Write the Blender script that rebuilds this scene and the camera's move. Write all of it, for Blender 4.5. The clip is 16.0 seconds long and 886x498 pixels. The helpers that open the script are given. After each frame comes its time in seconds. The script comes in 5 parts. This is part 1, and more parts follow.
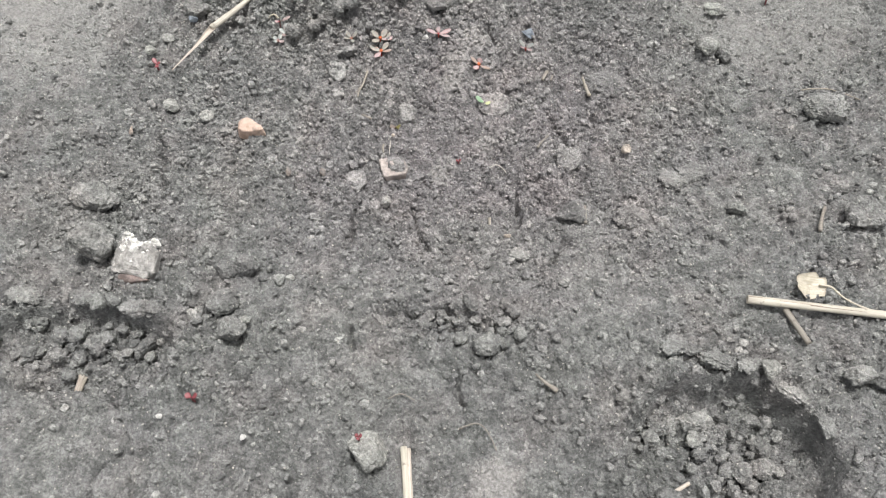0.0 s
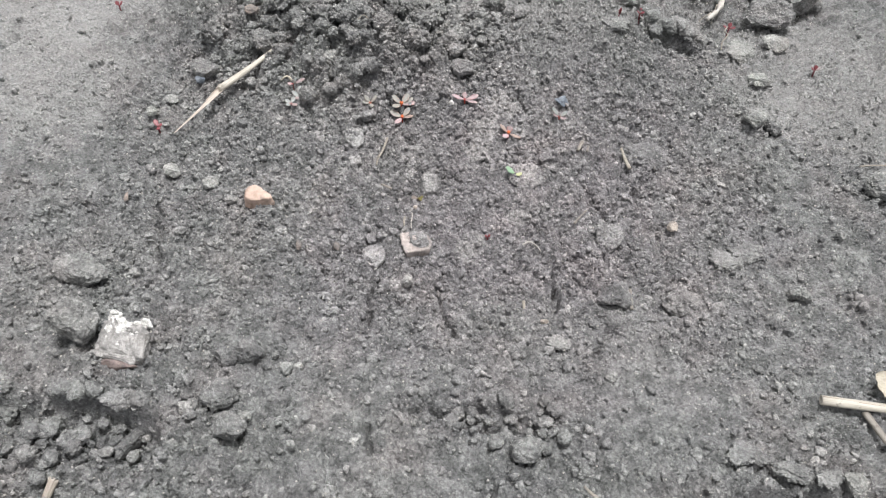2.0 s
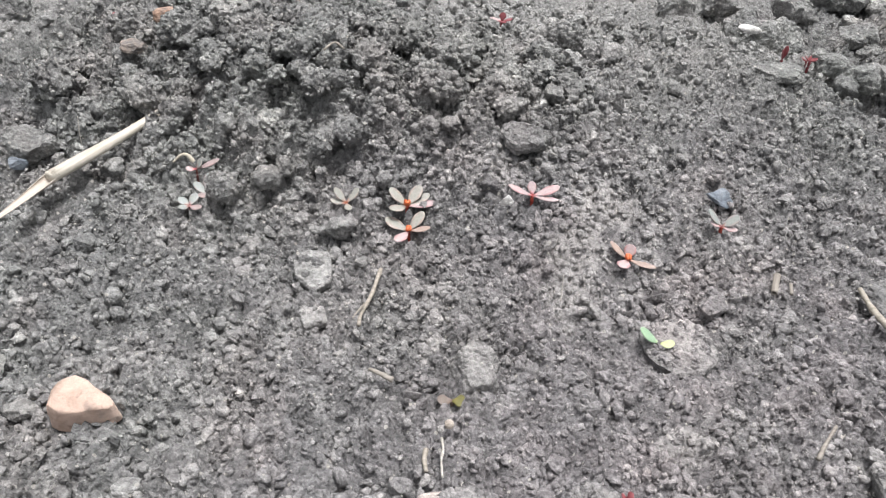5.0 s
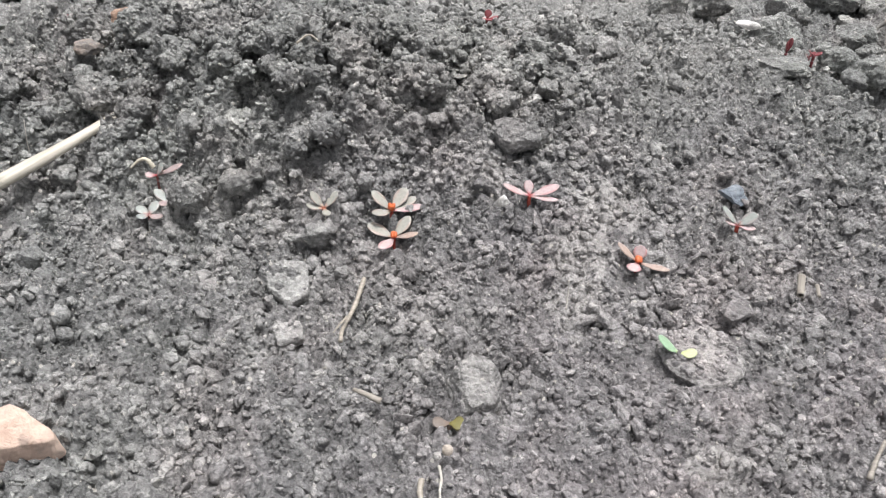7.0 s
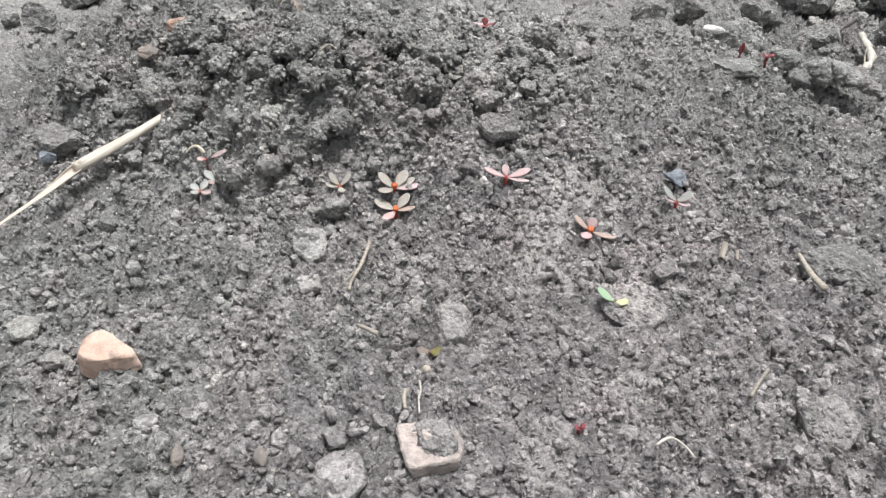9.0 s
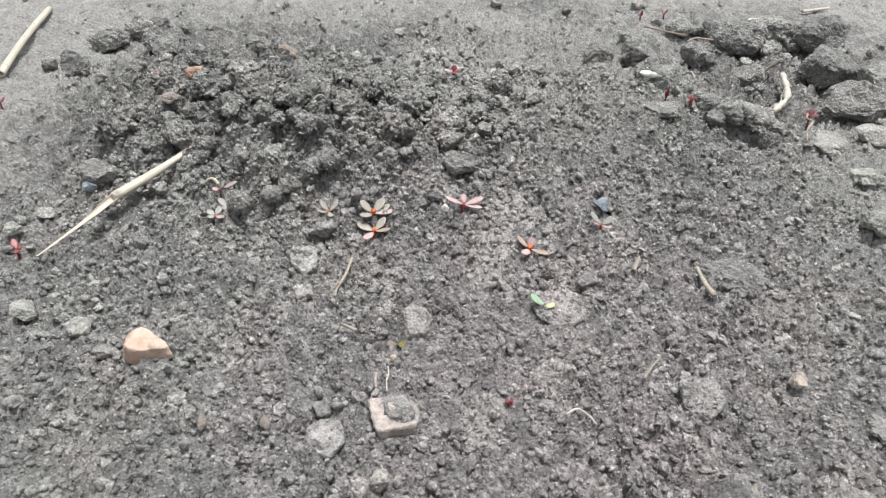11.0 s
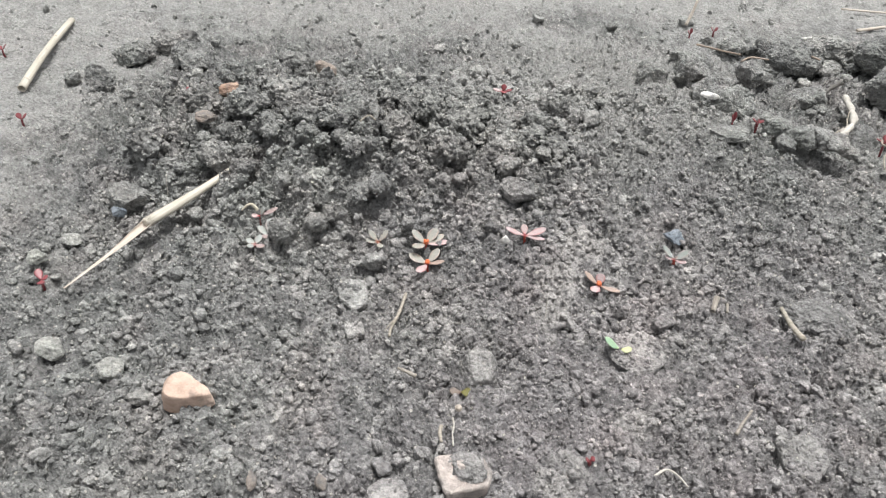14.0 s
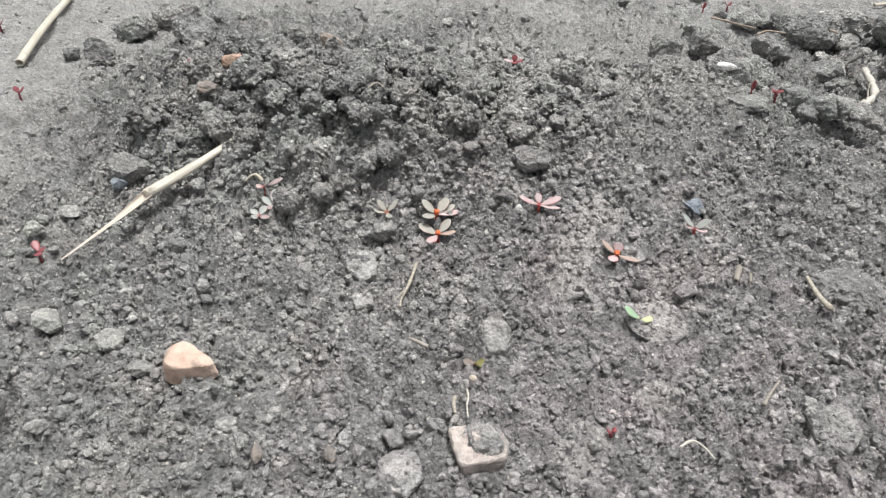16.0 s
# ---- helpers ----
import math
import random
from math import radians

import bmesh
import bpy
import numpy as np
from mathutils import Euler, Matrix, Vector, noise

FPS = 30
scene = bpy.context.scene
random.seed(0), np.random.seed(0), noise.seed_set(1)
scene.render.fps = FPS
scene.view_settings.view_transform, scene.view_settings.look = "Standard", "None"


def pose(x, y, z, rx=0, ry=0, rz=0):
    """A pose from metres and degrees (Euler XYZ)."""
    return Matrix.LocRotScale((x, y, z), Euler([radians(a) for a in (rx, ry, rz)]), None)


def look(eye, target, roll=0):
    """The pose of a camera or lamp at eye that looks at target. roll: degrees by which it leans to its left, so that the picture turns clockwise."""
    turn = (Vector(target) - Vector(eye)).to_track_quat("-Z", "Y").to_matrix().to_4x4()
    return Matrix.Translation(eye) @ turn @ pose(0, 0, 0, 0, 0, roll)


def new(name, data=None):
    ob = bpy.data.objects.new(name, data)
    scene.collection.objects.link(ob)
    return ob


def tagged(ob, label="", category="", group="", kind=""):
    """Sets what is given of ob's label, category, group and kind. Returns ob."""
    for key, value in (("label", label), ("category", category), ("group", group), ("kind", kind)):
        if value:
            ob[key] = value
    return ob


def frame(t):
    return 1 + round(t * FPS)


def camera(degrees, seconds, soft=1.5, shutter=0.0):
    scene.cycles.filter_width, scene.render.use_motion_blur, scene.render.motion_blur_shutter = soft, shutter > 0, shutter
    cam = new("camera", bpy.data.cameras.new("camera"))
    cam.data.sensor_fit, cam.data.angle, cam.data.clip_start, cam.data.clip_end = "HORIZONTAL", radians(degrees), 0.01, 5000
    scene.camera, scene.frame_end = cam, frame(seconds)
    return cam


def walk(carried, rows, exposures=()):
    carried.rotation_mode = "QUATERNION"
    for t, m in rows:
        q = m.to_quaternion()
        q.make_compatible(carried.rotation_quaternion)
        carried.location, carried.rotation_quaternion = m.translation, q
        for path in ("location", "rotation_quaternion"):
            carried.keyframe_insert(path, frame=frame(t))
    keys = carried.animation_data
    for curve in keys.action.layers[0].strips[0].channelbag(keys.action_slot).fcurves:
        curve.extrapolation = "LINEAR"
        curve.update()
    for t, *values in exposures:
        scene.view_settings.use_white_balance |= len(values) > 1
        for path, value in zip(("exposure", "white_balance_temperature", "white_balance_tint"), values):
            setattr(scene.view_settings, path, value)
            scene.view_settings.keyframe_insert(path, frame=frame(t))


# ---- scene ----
EXPOSURES = [(0.0, 1.31, 6620, 9), (0.6, 1.26, 6620, 9), (1.5, 1.29, 6480, 10), (3.5, 1.45, 6420, 11), (4.5, 1.53, 6460, 11), (8.0, 1.52, 6500, 10), (10.2, 1.47, 6540, 9), (12.0, 1.46, 6560, 8), (16.0, 1.45, 6560, 8)]
SUN = 1.25
LENS = 57.40
PATH = [
    (0.0, (0.0462, -0.3021, 0.2788), (0.0413, -0.1627, 0.0714), 2.65),
    (0.5, (0.0463, -0.3052, 0.2799), (0.0414, -0.1649, 0.0730), 3.22),
    (1.0, (0.0429, -0.2989, 0.2750), (0.0399, -0.1573, 0.0689), 3.54),
    (1.5, (0.0378, -0.2882, 0.2617), (0.0351, -0.1355, 0.0637), 2.94),
    (2.0, (0.0327, -0.2785, 0.2494), (0.0271, -0.1206, 0.0557), 3.65),
    (2.5, (0.0301, -0.2569, 0.2278), (0.0258, -0.0886, 0.0429), 4.63),
    (3.0, (0.0229, -0.2202, 0.1991), (0.0160, -0.0418, 0.0242), 4.65),
    (3.5, (0.0161, -0.1810, 0.1622), (0.0161, 0.0085, -0.0009), 6.43),
    (4.0, (0.0121, -0.1579, 0.1352), (0.0149, 0.0369, -0.0216), 5.71),
    (4.5, (0.0075, -0.1461, 0.1203), (0.0084, 0.0467, -0.0388), 4.93),
    (4.7, (0.0081, -0.1452, 0.1185), (0.0083, 0.0460, -0.0426), 4.74),
    (6.8, (0.0065, -0.1335, 0.0997), (0.0119, 0.0643, -0.0531), 4.69),
    (7.0, (0.0062, -0.1334, 0.0999), (0.0124, 0.0646, -0.0526), 4.61),
    (7.5, (0.0086, -0.1338, 0.1021), (0.0120, 0.0628, -0.0523), 4.71),
    (8.0, (0.0107, -0.1380, 0.1070), (0.0113, 0.0583, -0.0478), 3.96),
    (8.5, (0.0100, -0.1461, 0.1101), (0.0070, 0.0486, -0.0466), 2.99),
    (9.0, (0.0166, -0.1667, 0.1223), (0.0123, 0.0278, -0.0347), 3.19),
    (9.5, (0.0222, -0.1880, 0.1400), (0.0218, 0.0038, -0.0203), 4.42),
    (10.0, (0.0289, -0.2022, 0.1549), (0.0245, -0.0092, -0.0039), 3.11),
    (10.2, (0.0290, -0.2026, 0.1555), (0.0225, -0.0071, -0.0001), 2.87),
    (12.3, (0.0232, -0.1951, 0.1535), (0.0237, 0.0000, -0.0027), 4.00),
    (12.5, (0.0224, -0.1931, 0.1521), (0.0235, 0.0031, -0.0029), 4.19),
    (13.0, (0.0182, -0.1904, 0.1505), (0.0163, 0.0055, -0.0049), 3.85),
    (13.5, (0.0153, -0.1863, 0.1500), (0.0118, 0.0111, -0.0033), 3.36),
    (14.0, (0.0098, -0.1839, 0.1475), (0.0040, 0.0139, -0.0053), 3.44),
    (14.5, (0.0062, -0.1811, 0.1415), (-0.0023, 0.0181, -0.0093), 3.35),
    (15.0, (0.0092, -0.1790, 0.1385), (0.0071, 0.0193, -0.0136), 3.64),
    (15.5, (0.0080, -0.1816, 0.1372), (0.0048, 0.0163, -0.0155), 3.59),
    (16.0, (0.0078, -0.1822, 0.1359), (0.0012, 0.0151, -0.0174), 3.12),
]

cam = camera(LENS, 16.0, soft=1.15)
walk(cam, [(t, look(e, g, r)) for t, e, g, r in PATH], exposures=EXPOSURES)

# ---- light: a bright overcast sky with a soft, high sun behind thin cloud ----
world = bpy.data.worlds.new("sky")
scene.world = world
world.use_nodes = True
wn = world.node_tree.nodes
sky = wn.new("ShaderNodeTexSky")
sky.sky_type, sky.sun_disc = "NISHITA", False
sky.sun_elevation, sky.sun_rotation = radians(84), radians(58)
sky.dust_density = 6.0
# thin cloud greys the blue of the sky
cloud = wn.new("ShaderNodeHueSaturation")
cloud.inputs["Saturation"].default_value = 0.22
world.node_tree.links.new(sky.outputs[0], cloud.inputs["Color"])
world.node_tree.links.new(cloud.outputs[0], wn["Background"].inputs["Color"])
wn["Background"].inputs["Strength"].default_value = 0.072
sun = new("sun", bpy.data.lights.new("sun", "SUN"))
sun.data.energy, sun.data.angle, sun.data.color = SUN, radians(11), (0.985, 0.985, 1.0)
sun.matrix_world = look((0.13, 0.08, 1.6), (0, 0, 0))


# ---- noise in the plane ----
def rnd(ix, iy, seed):
    n = (ix.astype(np.int64) * 374761393 + iy.astype(np.int64) * 668265263 + seed * 974634777) & 0xFFFFFFFF
    n = ((n ^ (n >> 13)) * 1274126177) & 0xFFFFFFFF
    n = ((n ^ (n >> 16)) * 2246822519) & 0xFFFFFFFF
    return (n ^ (n >> 15)) / 4294967296.0


def value(x, y, size, seed):
    x, y = x / size, y / size
    ix, iy = np.floor(x), np.floor(y)
    u, v = x - ix, y - iy
    u, v = u * u * u * (u * (6 * u - 15) + 10), v * v * v * (v * (6 * v - 15) + 10)
    a, b, c, d = rnd(ix, iy, seed), rnd(ix + 1, iy, seed), rnd(ix, iy + 1, seed), rnd(ix + 1, iy + 1, seed)
    return 2 * (a + (b - a) * u + (c - a) * v + (a - b - c + d) * u * v) - 1


def fbm(x, y, size, seed, octaves=3, gain=0.5):
    total, amp, norm = 0, 1.0, 0
    for o in range(octaves):
        c, s = math.cos(0.6 * o), math.sin(0.6 * o)
        total = total + amp * value(c * x - s * y, s * x + c * y, size / 2**o, seed + 17 * o)
        norm += amp
        amp *= gain
    return total / norm


def crumble(x, y, size, seed, fill=1.0, sharp=0.5):
    """Height, as a fraction of the cell size, of a close layer of rounded crumbs with chipped sides and deep gaps."""
    gx = x / size + 0.22 * value(x, y, size * 0.6, seed + 5) + 0.10 * value(x, y, size * 0.27, seed + 6)
    gy = y / size + 0.22 * value(x, y, size * 0.6, seed + 9) + 0.10 * value(x, y, size * 0.27, seed + 10)
    ix, iy = np.floor(gx), np.floor(gy)
    top = np.zeros_like(x)
    for dx in (-1, 0, 1):
        for dy in (-1, 0, 1):
            cx, cy = ix + dx, iy + dy
            ox, oy = gx - cx - 0.08 - 0.84 * rnd(cx, cy, seed), gy - cy - 0.08 - 0.84 * rnd(cx, cy, seed + 1)
            u = rnd(cx, cy, seed + 2)
            r = (0.30 + 0.36 * u * u) * (rnd(cx, cy, seed + 3) < fill)
            lean = 0.6 + 0.9 * rnd(cx, cy, seed + 4)
            dome = np.sqrt(np.maximum(0, 1 - (ox * ox * lean + oy * oy / lean) / np.maximum(r, 1e-6) ** 2))
            chip = 0.78 + sharp * ((rnd(cx, cy, seed + 7) - 0.5) * ox + (rnd(cx, cy, seed + 8) - 0.5) * oy) / np.maximum(r, 0.1)
            h = (r * np.minimum(dome, chip) + 0.32 * rnd(cx, cy, seed + 11) * np.minimum(1, 3 * dome)) * (r > 0)
            top = np.maximum(top, h)
    return top - 0.36 * fill


def spot(x, y, cx, cy, sx, sy):
    return np.exp(-0.5 * ((x - cx) / sx) ** 2 - 0.5 * ((y - cy) / sy) ** 2)


def bowl(x, y, cx, cy, sx, sy, edge=0.15):
    """1 inside an ellipse, 0 outside, with a ragged edge."""
    r = np.hypot((x - cx) / sx, (y - cy) / sy) + 0.10 * fbm(x, y, 0.012, 71, 3)
    return 1 / (1 + np.exp(np.clip((r - 1) / edge * 4, -40, 40)))


def line_gap(x, y, *points):
    """Distance to a broken line."""
    best = np.full_like(x, 9.0)
    for (ax, ay), (bx, by) in zip(points, points[1:]):
        vx, vy = bx - ax, by - ay
        k = np.clip(((x - ax) * vx + (y - ay) * vy) / (vx * vx + vy * vy), 0, 1)
        best = np.minimum(best, np.hypot(x - ax - k * vx, y - ay - k * vy))
    return best


# ---- the lie of the land, in metres ----
def lie(x, y):
    z = -0.0003 + 0.0112 * spot(x, y, 0.01, 0.06, 0.07, 0.04) + 0.0051 * spot(x, y, -0.04, 0.05, 0.03, 0.025)
    z = z + 0.0066 * spot(x, y, 0.10, 0.08, 0.05, 0.04) - 0.0091 * spot(x, y, -0.15, 0.09, 0.07, 0.09)
    z = z - 0.0046 * spot(x, y, 0.17, 0.15, 0.06, 0.05) - 0.0053 * spot(x, y, 0, -0.075, 0.09, 0.04)
    z = z + 0.0099 * spot(x, y, 0.03, -0.17, 0.07, 0.03) + 0.0019 * spot(x, y, -0.095, -0.19, 0.05, 0.04)
    z = z - 0.0055 * spot(x, y, -0.11, -0.03, 0.045, 0.045) - 0.0067 * spot(x, y, -0.025, 0.004, 0.04, 0.02)
    z = z + 0.0066 * spot(x, y, -0.085, 0.08, 0.028, 0.03)
    return z


def loose(x, y):
    """How loose and crumbly the soil lies: 1 on the heap, 0 on the trodden crust."""
    m = 0.57 + 0.22 * fbm(x, y, 0.035, 31)
    m = m + 0.75 * spot(x, y, -0.035, 0.05, 0.045, 0.026) + 0.5 * spot(x, y, -0.08, 0.085, 0.04, 0.035)
    m = m + 0.3 * spot(x, y, 0.15, 0.13, 0.05, 0.04) + 0.25 * spot(x, y, 0.01, 0.10, 0.06, 0.05)
    m = m + 0.45 * spot(x, y, -0.095, -0.165, 0.03, 0.012) + 0.45 * spot(x, y, 0.15, -0.185, 0.03, 0.02)
    m = m + 0.25 * spot(x, y, 0.01, -0.04, 0.012, 0.012)
    m = m - 0.40 * spot(x, y, -0.20, 0.11, 0.06, 0.10) - 0.5 / (1 + np.exp(np.clip((0.20 - y) / 0.02, -40, 40))) - 0.4 * spot(x, y, -0.10, -0.215, 0.035, 0.022)
    m = m - 0.3 * spot(x, y, 0.057, -0.034, 0.007, 0.007) - 0.35 * spot(x, y, 0.045, 0.006, 0.007, 0.010)
    m = m - 0.4 * spot(x, y, 0.019, 0.022, 0.006, 0.008) - 0.2 * spot(x, y, 0.06, -0.21, 0.02, 0.02)
    m = m - 0.25 * spot(x, y, 0.06, -0.13, 0.06, 0.015) - 0.5 * spot(x, y, 0.22, 0.22, 0.06, 0.04)
    return np.clip(m, 0.08, 1.15)


def heaped(x, y):
    """Where the loosened heap and the rooty mound stand in knobbly lumps."""
    return np.clip(1.2 * spot(x, y, -0.035, 0.053, 0.042, 0.022) + 0.9 * spot(x, y, -0.028, 0.026, 0.024, 0.010) + 0.9 * spot(x, y, -0.085, 0.09, 0.038, 0.032) + 0.6 * spot(x, y, 0.15, 0.14, 0.04, 0.035), 0, 1)


CRACKS = (
    ((-0.099, -0.054), (-0.092, -0.070), (-0.090, -0.081), (-0.086, -0.088)),
    ((0.003, -0.087), (0.001, -0.094), (0.000, -0.102), (0.002, -0.113)),
    ((0.069, -0.077), (0.073, -0.088), (0.070, -0.096)),
    ((0.031, -0.152), (0.043, -0.153), (0.054, -0.150), (0.064, -0.155)),
    ((0.049, -0.176), (0.049, -0.182), (0.051, -0.186)),
    ((0.007, -0.157), (0.010, -0.169)),
    ((0.117, -0.113), (0.120, -0.121)),
    ((0.023, -0.094), (0.027, -0.104), (0.033, -0.112)),
    ((0.083, -0.030), (0.090, -0.041), (0.094, -0.052), (0.100, -0.070)),
    ((0.108, -0.022), (0.106, -0.033)),
    ((0.051, 0.021), (0.054, 0.012), (0.057, 0.008)),
    ((0.012, -0.030), (0.022, -0.028), (0.030, -0.031)),
    ((0.105, -0.035), (0.118, -0.030), (0.128, -0.033)),
    ((-0.125, -0.060), (-0.135, -0.066), (-0.140, -0.072)),
    ((0.020, -0.150), (0.026, -0.148), (0.031, -0.152)),
    ((0.085, -0.118), (0.090, -0.112), (0.092, -0.104)),
)


SEATS = ((-0.0153, 0.0079, 0.0005), (-0.0010, 0.0091, 0.0002), (-0.0001, 0.0038, -0.0026), (0.0281, 0.0097, 0.0058), (0.0491, -0.0066, 0.0024), (0.0716, 0.0047, 0.0050), (-0.0528, 0.0072, -0.0036), (-0.0488, 0.0110, -0.0030), (-0.0534, 0.0170, 0.0002), (0.0531, -0.0295, 0.0002))


RIFT = ((0.1130, 0.0800), (0.1190, 0.0725), (0.1275, 0.0672), (0.1400, 0.0640))


def wander(x, y):
    """The place, pushed about so that cracks run jagged."""
    return x + 0.0030 * fbm(x, y, 0.008, 91), y + 0.0030 * fbm(x, y, 0.008, 97)


def surface(x, y, coarse=False):
    """Height of the bare soil."""
    m = loose(x, y)
    z = lie(x, y) + 0.0022 * fbm(x, y, 0.035, 3, 3) + 0.0036 * np.maximum(m, 0.4) * fbm(x, y, 0.014, 8, 3)
    # the heap's front rises in a short ragged slope behind the seedlings
    bank = y - (0.012 + 7.4 * (x + 0.033) ** 2 + 0.007 * fbm(x, y, 0.02, 41))
    z = z + 0.0060 / (1 + np.exp(np.clip(-bank / 0.0055, -40, 40))) * spot(x, y, -0.025, 0.035, 0.035, 0.03)
    # sunken places: the crumb-filled dip, the trodden print, the pit with its broken rim
    z = z - 0.0105 * bowl(x, y, -0.098, -0.172, 0.040, 0.017, 0.09) - 0.0065 * bowl(x, y, -0.105, -0.215, 0.052, 0.030, 0.18)
    z = z - 0.0190 * bowl(x, y, 0.151, -0.198, 0.038, 0.036, 0.07) - 0.006 * bowl(x, y, 0.047, -0.151, 0.018, 0.0055, 0.2)
    z = z - 0.0050 * bowl(x, y, 0.1365, 0.113, 0.045, 0.030, 0.4)
    # the seedlings stand in the soil right under their leaves
    for hx, hy, hz in SEATS:
        near_by = spot(x, y, hx, hy, 0.0032, 0.0032)
        z = z * (1 - near_by) + (hz - 0.0018) * near_by
    if coarse:
        return z
    heap = heaped(x, y)
    z = z + 0.0085 * heap * crumble(x, y, 0.0125, 13, 0.95, 0.3) + 0.0052 * np.clip(heap * 1.2 + m - 0.75, 0.40, 1) * crumble(x, y, 0.0062, 11, 0.6)
    z = z + 0.0040 * np.clip(m * 1.5 - 0.20, 0.24, 1.15) * crumble(x, y, 0.0030, 21, 0.9)
    z = z + 0.0022 * np.clip(m * 1.7, 0.30, 1.1) * crumble(x, y, 0.0019, 33)
    z = z + 0.00030 * fbm(x, y, 0.0012, 55, 2)
    wx, wy = wander(x, y)
    for crack in CRACKS:
        z = z - 0.0085 * np.clip(0.8 + 0.8 * fbm(x, y, 0.006, 103, 2), 0.15, 1.2) * np.exp(-((line_gap(wx, wy, *crack) / 0.0009) ** 4))
    # the open crack under the lifted crust
    z = z - 0.0100 * np.exp(-((line_gap(wx, wy, *RIFT) / 0.0030) ** 2))
    # hairline shrinkage cracks over the crust
    web = np.abs(fbm(wx, wy, 0.030, 61, 2))
    z = z - 0.0026 * np.exp(-((web / 0.016) ** 2)) * np.clip(fbm(x, y, 0.05, 67) * 3, 0, 1)
    return z


def gz(x, y, coarse=True):
    return float(surface(np.array([float(x)]), np.array([float(y)]), coarse)[0])


# ---- materials ----
def material(name):
    m = bpy.data.materials.new(name)
    m.use_nodes = True
    return m, m.node_tree.nodes, m.node_tree.links, m.node_tree.nodes["Principled BSDF"]


def tex_noise(nodes, links, coords, scale, detail=4.0, rough=0.6):
    n = nodes.new("ShaderNodeTexNoise")
    n.inputs["Scale"].default_value, n.inputs["Detail"].default_value, n.inputs["Roughness"].default_value = scale, detail, rough
    links.new(coords, n.inputs["Vector"])
    return n.outputs["Fac"]


def ramp(nodes, links, fac, *stops):
    r = nodes.new("ShaderNodeValToRGB")
    el = r.color_ramp.elements
    while len(el) < len(stops):
        el.new(0.5)
    for e, (p, c) in zip(el, stops):
        e.position, e.color = p, (*c, 1)
    links.new(fac, r.inputs["Fac"])
    return r.outputs["Color"]


def mixc(nodes, links, kind, fac, a, b):
    n = nodes.new("ShaderNodeMix")
    n.data_type, n.blend_type = "RGBA", kind
    for v, i in ((fac, 0), (a, 6), (b, 7)):
        if isinstance(v, bpy.types.NodeSocket):
            links.new(v, n.inputs[i])
        else:
            n.inputs[i].default_value = (*v, 1) if isinstance(v, tuple) else v
    return n.outputs[2]


def bump(nodes, links, shader, height, strength, distance):
    b = nodes.new("ShaderNodeBump")
    b.inputs["Strength"].default_value, b.inputs["Distance"].default_value = strength, distance
    links.new(height, b.inputs["Height"])
    links.new(b.outputs[0], shader.inputs["Normal"])


def math_node(nodes, links, op, a, b):
    n = nodes.new("ShaderNodeMath")
    n.operation = op
    for v, i in ((a, 0), (b, 1)):
        if isinstance(v, bpy.types.NodeSocket):
            links.new(v, n.inputs[i])
        else:
            n.inputs[i].default_value = v
    return n.outputs[0]


SILT = ((0.0375, -0.005, 0.008), (0.0365, -0.016, 0.008), (0.019, 0.0225, 0.008), (0.046, 0.009, 0.010), (0.041, 0.016, 0.007), (-0.037, -0.008, 0.009), (0.006, -0.018, 0.006), (0.036, -0.070, 0.009), (0.065, -0.212, 0.012), (0.055, -0.052, 0.006))

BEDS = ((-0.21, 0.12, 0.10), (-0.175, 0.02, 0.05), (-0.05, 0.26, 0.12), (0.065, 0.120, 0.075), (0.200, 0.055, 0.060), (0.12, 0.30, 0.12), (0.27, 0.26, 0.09))


